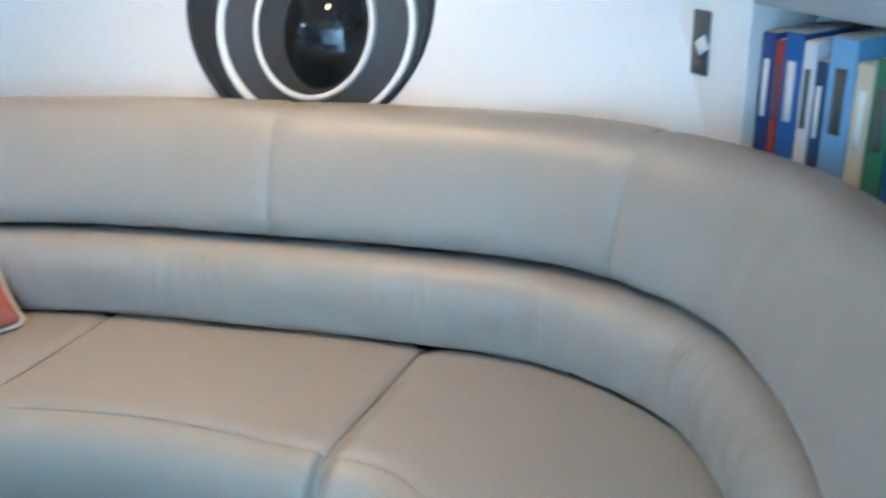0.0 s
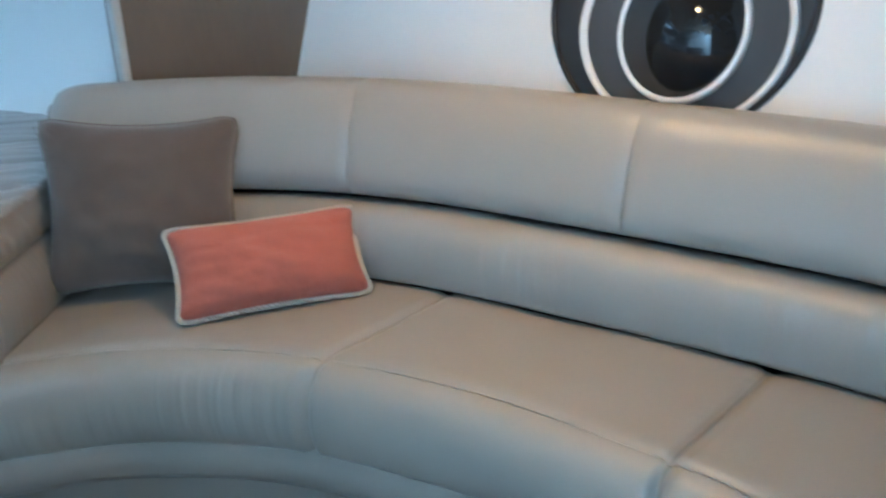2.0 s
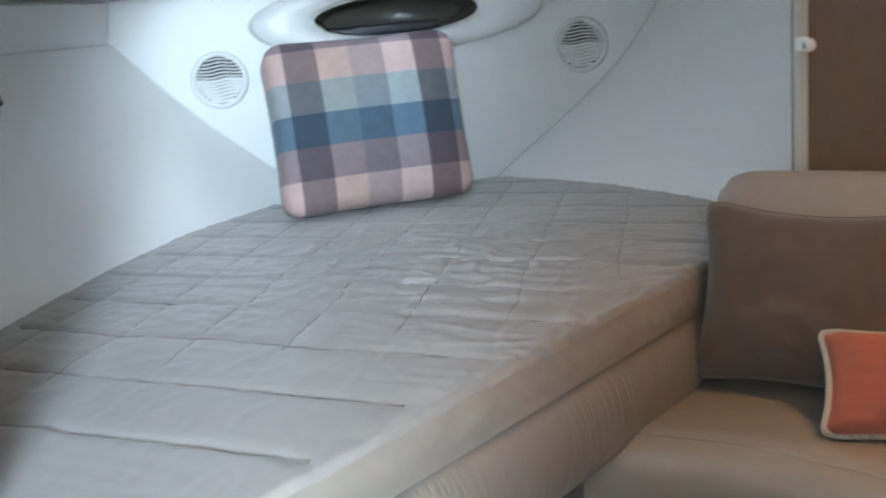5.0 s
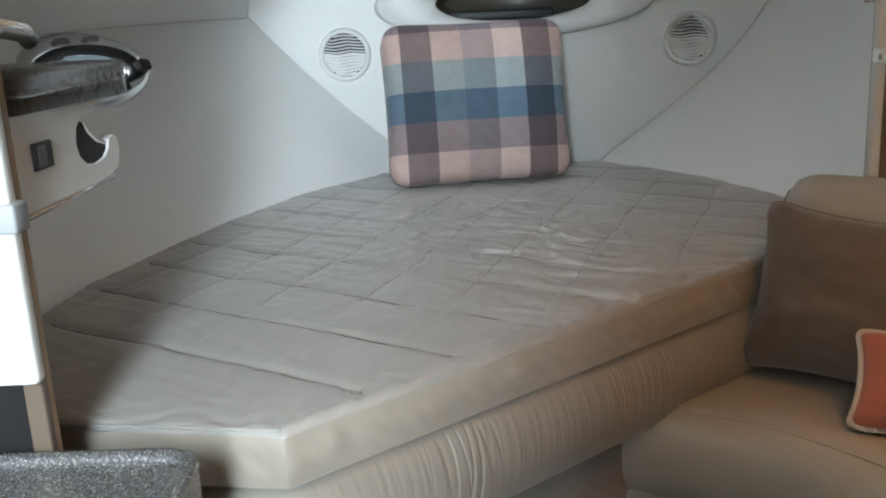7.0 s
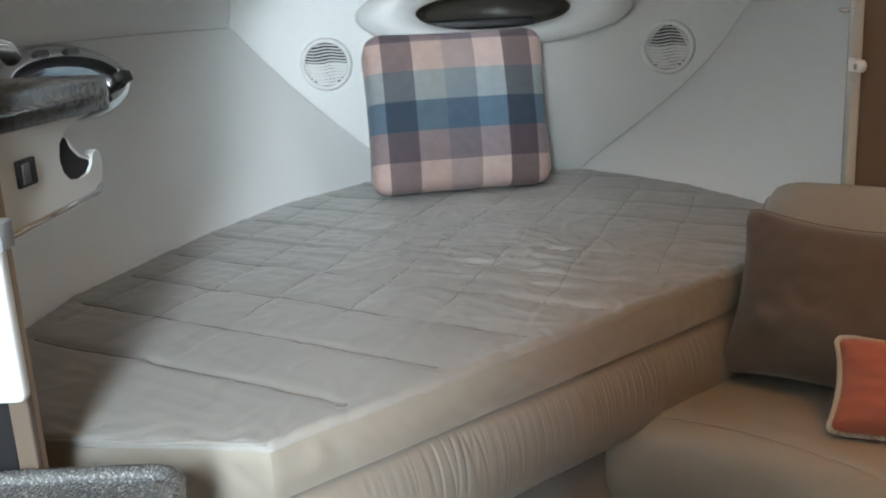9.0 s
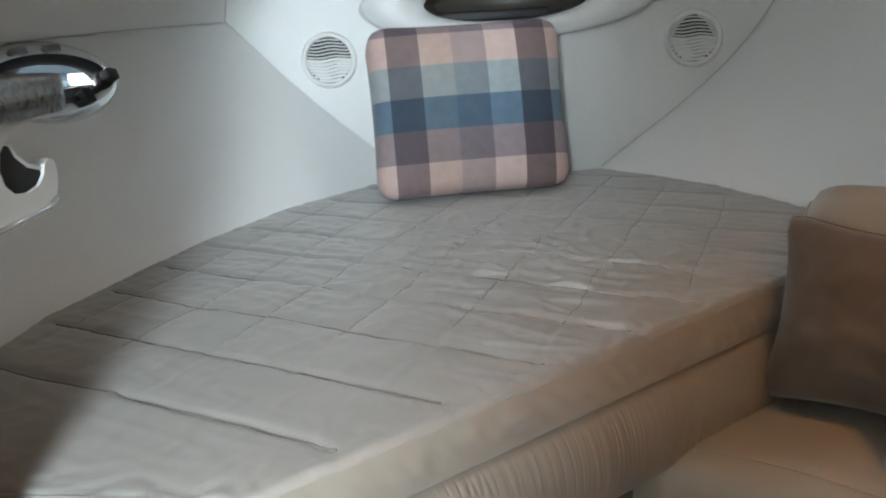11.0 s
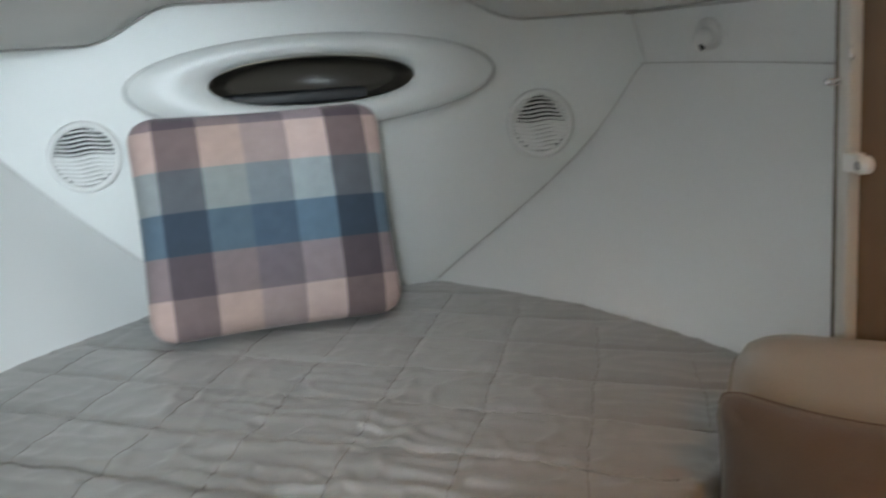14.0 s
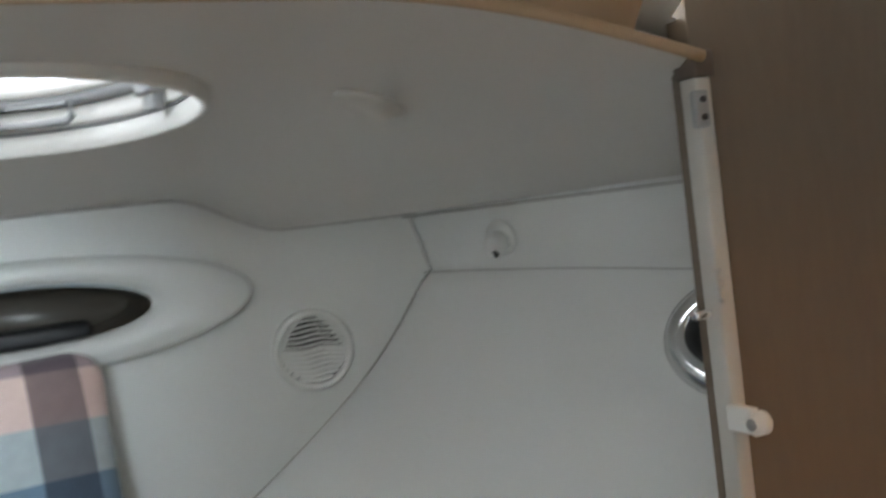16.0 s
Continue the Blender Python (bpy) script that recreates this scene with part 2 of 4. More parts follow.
def surface(fn, nu, nv, wrap_v=False, caps=False, bm=None):
    """A sheet of quads through fn(a, b), a and b from 0 to 1."""
    bm = bm or bmesh.new()
    rows = []
    for i in range(nu + 1):
        rows.append([bm.verts.new(fn(i / nu, j / nv)) for j in range(nv if wrap_v else nv + 1)])
    m = len(rows[0])
    for i in range(nu):
        for j in range(m if wrap_v else m - 1):
            bm.faces.new((rows[i][j], rows[i + 1][j], rows[i + 1][(j + 1) % m], rows[i][(j + 1) % m]))
    if caps and wrap_v:
        bm.faces.new(rows[0])
        bm.faces.new(rows[-1][::-1])
    return bm


def slab(x0, x1, y0, y1, z0, z1, bevel=0.004, seg=2, m=None):
    bm = bmesh.new()
    bmesh.ops.create_cube(bm, size=1.0)
    for v in bm.verts:
        v.co = Vector(((x0 + x1) / 2 + v.co.x * (x1 - x0), (y0 + y1) / 2 + v.co.y * (y1 - y0), (z0 + z1) / 2 + v.co.z * (z1 - z0)))
    if bevel:
        bmesh.ops.bevel(bm, geom=bm.edges[:], offset=bevel, segments=seg, affect="EDGES", profile=0.6)
    if m is not None:
        bmesh.ops.transform(bm, matrix=m, verts=bm.verts)
    return bm


def disc(radius, depth, m=None, segs=32, bevel=0.0, taper=1.0):
    bm = bmesh.new()
    bmesh.ops.create_cone(bm, cap_ends=True, segments=segs, radius1=radius, radius2=radius * taper, depth=depth)
    if bevel:
        rim = [e for e in bm.edges if abs(e.verts[0].co.z - e.verts[1].co.z) < 1e-6 and len(e.link_faces) == 2]
        bmesh.ops.bevel(bm, geom=rim, offset=bevel, segments=2, affect="EDGES")
    if m is not None:
        bmesh.ops.transform(bm, matrix=m, verts=bm.verts)
    return bm


def tube(points, radius, segs=8, closed=False, bm=None, squash=1.0):
    """A round bar through the points."""
    pts = [Vector(p) for p in points]
    n = len(pts)
    bm = bm or bmesh.new()
    rings = []
    for i, p in enumerate(pts):
        a = pts[(i - 1) % n] if closed or i else pts[0]
        b = pts[(i + 1) % n] if closed or i < n - 1 else pts[-1]
        d = (b - a).normalized()
        side = d.cross(Vector((0, 0, 1)))
        side = side.normalized() if side.length > 1e-4 else Vector((1, 0, 0))
        up = side.cross(d)
        rings.append([bm.verts.new(p + radius * (math.cos(t) * side + squash * math.sin(t) * up)) for t in (2 * math.pi * k / segs for k in range(segs))])
    for i in range(n if closed else n - 1):
        r, s = rings[i], rings[(i + 1) % n]
        for k in range(segs):
            bm.faces.new((r[k], r[(k + 1) % segs], s[(k + 1) % segs], s[k]))
    if not closed:
        bm.faces.new(rings[0][::-1])
        bm.faces.new(rings[-1])
    return bm


def oval_ring(a, b, profile, segs=72, bm=None, e=2.0):
    """A ring round the z axis: profile is a closed list of (extra radius, height)."""
    def p(s, t):
        ang = 2 * math.pi * s
        c, q = math.cos(ang), math.sin(ang)
        k = (abs(c) ** e + abs(q) ** e) ** (-1 / e)
        r, h = profile[int(round(t * len(profile))) % len(profile)]
        return Vector(((a + r) * c * k, (b + r) * q * k, h))
    bm = bm or bmesh.new()
    rings = [[bm.verts.new(p(i / segs, j / len(profile))) for j in range(len(profile))] for i in range(segs)]
    n = len(profile)
    for i in range(segs):
        for j in range(n):
            bm.faces.new((rings[i][j], rings[(i + 1) % segs][j], rings[(i + 1) % segs][(j + 1) % n], rings[i][(j + 1) % n]))
    return bm


def oval_plate(a, b, z, thick, segs=64):
    bm = bmesh.new()
    bmesh.ops.create_cone(bm, cap_ends=True, segments=segs, radius1=1, radius2=1, depth=thick)
    for v in bm.verts:
        v.co = Vector((v.co.x * a, v.co.y * b, v.co.z + z))
    return bm


# ---------------------------------------------------------------- shape of the boat
HULL_LOW = {-1: [(-0.30, 2.14), (-0.42, 2.03), (-0.597, 1.785), (-0.71, 1.50), (-0.81, 1.17), (-0.88, 0.98), (-0.93, 0.6), (-0.97, 0.1), (-0.98, -0.4)],
            1: [(0.16, 2.26), (0.25, 2.15), (0.485, 1.78), (0.605, 1.48), (0.70, 1.22), (0.74, 1.09)]}
HULL_KNUCKLE = {-1: [(-0.66, 2.22), (-0.762, 2.075), (-0.90, 1.80), (-1.00, 1.55), (-1.08, 1.25), (-1.13, 0.95), (-1.17, 0.6), (-1.20, 0.1), (-1.21, -0.4)],
                1: [(0.64, 2.10), (0.72, 1.95), (0.83, 1.65), (0.91, 1.40), (0.97, 1.22), (1.01, 1.09)]}
Z_LOW, Z_TOP = 0.70, 1.275


def knuckle_z(u):
    return 1.165 - 0.03 * smoothstep(0.15, 0.85, u)


def hull_point(side, u, z):
    low, mid = HULL_LOW[side], HULL_KNUCKLE[side]
    k = len(low) - 1
    a, b = catmull(low, u * k), catmull(mid, u * k)
    zk = knuckle_z(u)
    if z <= zk:
        f = (z - Z_LOW) / (zk - Z_LOW)
        p = a.lerp(b, f)
        bulge = (0.018 if side < 0 else 0.02 + 0.05 * smoothstep(0.6, 0.3, u)) * math.sin(math.pi * min(1, max(0, f)))
        return Vector((p.x + side * bulge, p.y, z))
    return Vector((b.x - side * 0.018 * (z - zk) / 0.11 + side * 0.006, b.y, z))


def bow_y(x, z):
    u = abs(x) / 0.74
    return 2.145 - 0.05 * u ** 2 - 0.07 * u ** 4 - 0.062 * (x / 0.74) ** 3 - 0.03 * (z - 1.05)


def half_width(y):
    return 0.76 + 0.30 * smoothstep(2.05, 1.0, y)


def ceiling_z(x, y):
    crown = 0.075 + 0.085 * smoothstep(2.06, 1.6, y)
    inner = 0.36 - 0.12 * smoothstep(2.0, 1.6, y)
    outer = 0.62 + 0.38 * smoothstep(2.05, 1.7, y)
    return Z_TOP + 0.004 + crown * (1 - smoothstep(inner, outer, abs(x) / half_width(y)))

# ---------------------------------------------------------------- setting
def shell(fn, nu, nv, thick):
    """A sheet with thickness: fn(a, b) gives the inner face, thick the outward step as a vector function."""
    bm = bmesh.new()
    surface(fn, nu, nv, bm=bm)
    surface(lambda a, b: fn(a, b) + thick(a, b), nu, nv, bm=bm)
    return bm


def porthole_hit(p, centre, a, b, axis):
    d = p - centre
    return (d.dot(axis) / a) ** 2 + (d.z / b) ** 2 < 1


PORT_PORTLIGHT = Vector((-1.0, 1.33, 1.055))
STAR_PORTLIGHT = Vector((0.89, 1.33, 1.02))


def hull_wall(name, side, label, centre, pa):
    def fn(a, b):
        z = 0.40 + (Z_TOP + 0.02 - 0.40) * b
        return hull_point(side, a, z)
    bm = shell(fn, 110, 56, lambda a, b: Vector((side * 0.016, 0.006, 0)))
    k = 0.9
    axis = (hull_point(side, 0.40, 1.05) - hull_point(side, 0.60, 1.05)).normalized()
    axis.z = 0
    gone = [f for f in bm.faces if porthole_hit(f.calc_center_median(), centre, pa * k + 0.004, 0.070 * k + 0.004, axis) and abs(f.calc_center_median().x) > 0.6]
    bmesh.ops.delete(bm, geom=gone, context="FACES")
    return structure(name, bm, liner_vinyl, label)


def locate(side, y, z):
    """The point of the hull's inner face at that y and z, and its frame: along, up, inward."""
    best = min((abs(hull_point(side, i / 400, z).y - y), i / 400) for i in range(401))[1]
    p = hull_point(side, best, z)
    fore = (hull_point(side, max(0, best - 0.02), z) - hull_point(side, min(1, best + 0.02), z)).normalized()
    up = (hull_point(side, best, z + 0.02) - hull_point(side, best, z - 0.02)).normalized()
    inward = fore.cross(up).normalized()
    if inward.x * side > 0:
        inward = -inward
    up = inward.cross(fore).normalized()
    if up.z < 0:
        up = -up
    x_axis = up.cross(inward).normalized()
    m = Matrix((x_axis, up, inward)).transposed().to_4x4()
    m.translation = p
    return m


PORT_M = locate(-1, 1.435, 1.070)
STAR_M = locate(1, 1.335, 1.06)
hull_wall("wall_port", -1, "white vinyl-lined hull side flaring outwards above the berth", PORT_M.translation, 0.195)
hull_wall("wall_starboard", 1, "white vinyl-lined hull side flaring outwards above the berth", STAR_M.translation, 0.12)


def bow_wall():
    def fn(a, b):
        x = -0.95 + 1.9 * a
        top = ceiling_z(x, 2.05) + 0.02
        z = 0.45 + (top - 0.45) * b
        return Vector((x, bow_y(x, z), z))
    bm = shell(fn, 90, 50, lambda a, b: Vector((0, 0.04, 0)))
    gone = [f for f in bm.faces if (f.calc_center_median().x / 0.250) ** 2 + ((f.calc_center_median().z - 1.176) / 0.072) ** 2 < 1]
    bmesh.ops.delete(bm, geom=gone, context="FACES")
    return structure("wall_bow", bm, gelcoat, "moulded white panel across the bow with a recess")


bow_wall()


def seam(side):
    """Welt where the bow panel meets the hull lining."""
    pts = []
    for i in range(34):
        z = 0.69 + (Z_TOP - 0.69) * i / 33
        best = min((abs(bow_y(hull_point(side, k / 300, z).x, z) - hull_point(side, k / 300, z).y), k / 300) for k in range(0, 150))[1]
        p = hull_point(side, best, z)
        pts.append(p + Vector((-side * 0.003, -0.004, 0)))
    pts = [sum((pts[max(0, min(len(pts) - 1, i + d))] for d in (-2, -1, 0, 1, 2)), Vector()) / 5 if pts[i].z < 1.13 else pts[i] for i in range(len(pts))]
    structure("trim_seam_port" if side < 0 else "trim_seam_starboard", tube(pts, 0.0020, 6), seam_grey, "thin grey welt along the panel joint")


seam(-1)
seam(1)


def knuckle_welt(side):
    pts = [hull_point(side, 0.02 + 0.96 * i / 60, knuckle_z(0.02 + 0.96 * i / 60)) + Vector((-side * 0.002, 0, 0.001)) for i in range(61)]
    pts = [p for p in pts if p.y < bow_y(p.x, p.z) + 0.005]
    structure("trim_knuckle_port" if side < 0 else "trim_knuckle_starboard", tube(pts, 0.0018, 6), seam_grey, "grey welt along the hull lining")
    pts = [hull_point(side, 0.02 + 0.96 * i / 60, Z_TOP - 0.002) + Vector((-side * 0.006, 0, 0)) for i in range(61)]
    pts = [p for p in pts if p.y < bow_y(p.x, p.z) + 0.005]
    structure("trim_ceiling_port" if side < 0 else "trim_ceiling_starboard", tube(pts, 0.0032, 6), seam_grey, "dark joint below the headliner")


knuckle_welt(-1)
knuckle_welt(1)
pts = [Vector((x, bow_y(x, ceiling_z(x, 2.05)) - 0.008, ceiling_z(x, 2.06) - 0.002)) for x in (-0.74 + 1.48 * i / 70 for i in range(71))]
structure("trim_ceiling_bow", tube(pts, 0.0032, 6), seam_grey, "dark joint below the headliner")

HATCH = Vector((0.0, 1.50, 0))


def ceiling_forward():
    def fn(a, b):
        x = -1.25 + 2.5 * a
        y0 = 1.04 + 0.052 * smoothstep(0.585, 0.61, x)
        y = y0 + (2.16 - y0) * b
        return Vector((x, y, ceiling_z(x, y)))
    bm = bmesh.new()
    surface(fn, 120, 60, bm=bm)
    surface(lambda a, b: fn(a, b) + Vector((0, 0, 0.05)), 120, 60, bm=bm)
    gone = [f for f in bm.faces if (f.calc_center_median().xy - HATCH.xy).length < 0.240]
    bmesh.ops.delete(bm, geom=gone, context="FACES")
    for v in bm.verts:
        d = v.co.xy - HATCH.xy
        if v.is_boundary and d.length < 0.30:
            v.co.xy = HATCH.xy + d.normalized() * 0.2425
    return structure("ceiling_forward", bm, headliner, "pale grey-beige vinyl headliner curving down to the sides")


ceiling_forward()


def ceiling_saloon():
    def fn(a, b):
        x = -1.3 + 2.6 * a
        lift = 0.30 * smoothstep(0.56, 0.66, abs(x))
        rows = [(1.035, ceiling_z(x, 1.04) + lift), (1.0, 1.54), (0.90, 1.63), (0.7, 1.72), (0.2, 1.80), (-2.3, 1.85)]
        k = b * (len(rows) - 1)
        p = catmull([(0, *r) for r in rows], k)
        return Vector((x, p.y, p.z))
    bm = shell(fn, 20, 40, lambda a, b: Vector((0, -0.01, 0.05)))
    # unseen roof opening, cut so the steep lamp can shine in
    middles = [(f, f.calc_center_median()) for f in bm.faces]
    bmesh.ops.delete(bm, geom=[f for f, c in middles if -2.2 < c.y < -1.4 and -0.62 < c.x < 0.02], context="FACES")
    return structure("ceiling_saloon", bm, tan_headliner, "tan vinyl headliner over the saloon, unseen opening cut for the steep lamp")


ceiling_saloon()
pts = [Vector((x, 1.033, ceiling_z(x, 1.04) - 0.002)) for x in (-0.59 + 1.18 * i / 50 for i in range(51))]
structure("trim_beam", tube(pts, 0.006, 8), tan_headliner, "tan bead along the edge of the headliner")

structure("floor", slab(-1.3, 1.3, -2.3, 1.2, -0.04, 0.0, 0.0), carpet, "grey-beige carpet on the cabin sole", False)
structure("wall_port_saloon", slab(-1.3, -1.23, -2.3, 0.0, 0.0, 1.95, 0.0), liner_vinyl, "plain white lining", False)
# unseen aft wall; its oak colour is chosen to warm bounced light
aft = bmesh.new()
for x0, x1, z0, z1 in ((-1.3, -0.65, 0, 1.95), (0.25, 1.3, 0, 1.95), (-0.65, 0.25, 0, 0.85)):
    b2 = slab(x0, x1, -2.36, -2.3, z0, z1, 0.0)
    me = bpy.data.meshes.new("tmp")
    b2.to_mesh(me)
    aft.from_mesh(me)
    b2.free()
structure("wall_aft", aft, wood, "unseen closing bulkhead, oak-coloured to warm the bounce, open for the doorway lamp", False)


# panels added outside the lining to block light leaking through its gaps
structure("wall_port_outer", slab(-1.37, -1.31, -2.36, 1.09, -0.04, 1.98, 0.0), liner_vinyl, "unseen panel added to keep out stray light", False)
structure("wall_port_corner", slab(-1.31, -1.12, 1.045, 1.085, 0.0, 1.97, 0.0), liner_vinyl, "unseen panel added to keep out stray light", False)
structure("wall_port_step", slab(-1.118, -0.56, 1.045, 1.085, Z_TOP + 0.06, 1.97, 0.0), liner_vinyl, "unseen panel added to keep out stray light", False)
structure("wall_starboard_outer", slab(1.43, 1.48, -2.36, 1.13, -0.04, 1.98, 0.0), liner_vinyl, "unseen panel added to keep out stray light", False)
structure("wall_starboard_corner", slab(1.06, 1.425, 1.125, 1.16, 0.0, 1.97, 0.0), liner_vinyl, "unseen panel added to keep out stray light", False)
# filler added to cover a bright gap at the beam
structure("wall_beam_step", slab(0.52, 0.66, 1.08, 1.10, 1.44, 1.97, 0.0), tan_headliner, "tan filler added over a bright gap above the headliner's edge", False)
# unseen panel added to block the aft lamps, oak-coloured for warm bounce
structure("wall_partition", slab(-0.25, 1.30, -0.98, -0.93, 0.0, 1.95, 0.0), wood, "unseen oak panel added aft to shade the settee and berth rail", False)


# saloon lining above the settee, with the round port
def saloon_liner():
    pts = [(1.015, 1.12), (1.06, 0.9), (1.10, 0.62), (1.135, 0.25), (1.165, -0.1), (1.185, -0.42), (1.19, -0.9), (1.19, -2.3)]
    def fn(a, b):
        z = 0.3 + 1.6 * b
        p = catmull(pts, a * (len(pts) - 1))
        return Vector((p.x + 0.33 * (z - 0.80), p.y, z)) if z < 1.3 else Vector((p.x + 0.165 - 0.35 * (z - 1.3), p.y, z))
    return structure("wall_starboard_saloon", shell(fn, 70, 40, lambda a, b: Vector((0.05, 0, 0))), liner_vinyl, "white vinyl lining behind the settee")


saloon_liner()

# half bulkhead between berth and settee
bulk = bmesh.new()
out = [(0.612, 0.0), (1.10, 0.0), (1.10, 0.9), (1.22, 1.30), (1.05, 1.62), (0.612, 1.62)]
fr = [bulk.verts.new((x, 1.075, z)) for x, z in out]
bk = [bulk.verts.new((x, 1.105, z)) for x, z in out]
bulk.faces.new(fr)
bulk.faces.new(bk[::-1])
for i in range(len(out)):
    bulk.faces.new((fr[i], fr[(i + 1) % len(out)], bk[(i + 1) % len(out)], bk[i]))
bulkhead = structure("wall_bulkhead", bulk, brown_panel, "brown laminate half bulkhead beside the berth", False)

edge = thing("bulkhead_edge_trim", "off-white edge strip with catches on the brown bulkhead", "trim")
part("strip", slab(0.604, 0.622, 1.062, 1.086, 0.72, 1.375, 0.004), trim_grey, edge)
part("cap", slab(0.601, 0.625, 1.058, 1.090, 1.362, 1.388, 0.004), dark_wood, edge, "dark brown end cap")
part("catch_arm", slab(0.596, 0.608, 1.030, 1.062, 1.036, 1.060, 0.003), white_plastic, edge)
part("catch_roller", disc(0.011, 0.016, pose(0.604, 1.028, 1.046, 0, 90, 0), 16, 0.002), white_plastic, edge)
part("catch_pin", disc(0.0055, 0.020, pose(0.604, 1.028, 1.046, 0, 90, 0), 12), grey_plastic, edge, "grey pin")
part("striker", slab(0.580, 0.598, 1.066, 1.078, 1.140, 1.149, 0.002), chrome, edge, "small metal striker")
for z in (1.172, 1.156, 1.184):
    part("screw", disc(0.004 if z == 1.172 else 0.0022, 0.004, pose(0.604, 1.0595, z, 90, 0, 0), 10), seam_grey, edge, "grey screw head")
part("hinge_plate", slab(0.594, 0.610, 1.053, 1.062, 1.315, 1.350, 0.003), grey_plastic, edge, "worn grey hinge plate")
for z in (1.325, 1.341):
    part("screw", disc(0.003, 0.004, pose(0.602, 1.0525, z, 90, 0, 0), 10), black_rubber, edge)


# ---------------------------------------------------------------- round ceiling hatch
def hatch():
    z0, z1 = ceiling_z(0.0, 1.26), ceiling_z(0.0, 1.74)
    h = thing("deck_hatch", "round clear deck hatch in a stepped white ring over the berth", "hatch", pose(0, 1.50, (z0 + z1) / 2, math.degrees(math.atan2(z1 - z0, 0.48)), 0, 0))
    part("trim_ring", oval_ring(0.240, 0.240, [(-0.006, 0.024), (-0.005, -0.010), (-0.002, -0.012), (0.002, -0.012), (0.006, -0.008), (0.008, 0.004), (0.008, 0.024)]), white_plastic, h)
    part("coaming", oval_ring(0.230, 0.230, [(0.006, 0.020), (-0.001, 0.021), (-0.003, 0.024), (-0.004, 0.046), (0.012, 0.046)]), white_plastic, h)
    part("groove", oval_ring(0.230, 0.230, [(0.004, 0.016), (0.0025, 0.0185), (0.0035, 0.021), (0.01, 0.021)]), grey_plastic, h, "grey groove")
    part("metal_frame", oval_ring(0.222, 0.222, [(0.008, 0.046), (-0.002, 0.047), (-0.006, 0.052), (-0.007, 0.060), (0.012, 0.062)]), grey_plastic, h, "grey aluminium frame")
    part("inner_ring", oval_ring(0.214, 0.214, [(0.010, 0.060), (-0.001, 0.061), (-0.004, 0.066), (-0.004, 0.078), (0.02, 0.080)]), white_plastic, h)
    pane = part("pane", oval_plate(0.224, 0.224, 0.084, 0.006), clear, h, "clear acrylic pane")
    pane.visible_shadow = False
    for ang in (90, 24, 156):
        c, s = math.cos(radians(ang)), math.sin(radians(ang))
        q = part("latch", slab(-0.018, 0.018, -0.012, 0.014, -0.004, 0.040, 0.005), grey_plastic, h, "grey latch body")
        q.matrix_local = pose(0.212 * c, 0.212 * s, 0.036, 0, 0, ang - 90)
        k = part("latch_hook", slab(-0.012, 0.012, -0.010, 0.010, -0.014, 0.014, 0.004), grey_plastic, h)
        k.matrix_local = pose(0.217 * c, 0.217 * s, 0.026, 0, 0, ang - 90)
    loop = [(0.004, 0.206, 0.024), (0.05, 0.201, 0.024), (0.100, 0.186, 0.024), (0.106, 0.182, 0.030), (0.106, 0.182, 0.052)]
    part("latch_handle", tube(loop, 0.0055, 8), grey_plastic, h, "grey bent handle")
    part("stay_bar", tube([(0.03, 0.202, 0.046), (0.06, 0.196, 0.046), (0.10, 0.182, 0.047)], 0.003, 6), grey_plastic, h)
    return h


hatch()


def ceiling_lamp():
    x, y = 0.42, 1.42
    z = ceiling_z(x, y)
    lamp = thing("ceiling_lamp", "small off-white oval ceiling light, switched off", "lamp", pose(x, y, z - 0.004, 0, 12, 20))
    part("base", oval_plate(0.050, 0.028, -0.001, 0.010, 28), headliner, lamp)
    part("lens", surface(lambda a, b: Vector((0.040 * math.sin(b * 1.57) * math.cos(a * 6.2832), 0.021 * math.sin(b * 1.57) * math.sin(a * 6.2832), -0.004 - 0.013 * math.cos(b * 1.57))), 28, 8), headliner, lamp, "off-white lens")


ceiling_lamp()


def saloon_lamp():
    lamp = thing("saloon_lamp", "round warm ceiling light over the settee, switched on", "lamp", pose(0.63, 0.16, 1.72))
    part("housing", disc(0.075, 0.07, pose(0, 0, 0.036), 32, 0.006), white_plastic, lamp)
    part("bezel", oval_ring(0.060, 0.060, [(0.0, -0.004), (0.004, -0.010), (0.014, -0.008), (0.016, 0.004), (0.0, 0.004)], 36), chrome, lamp)


saloon_lamp()


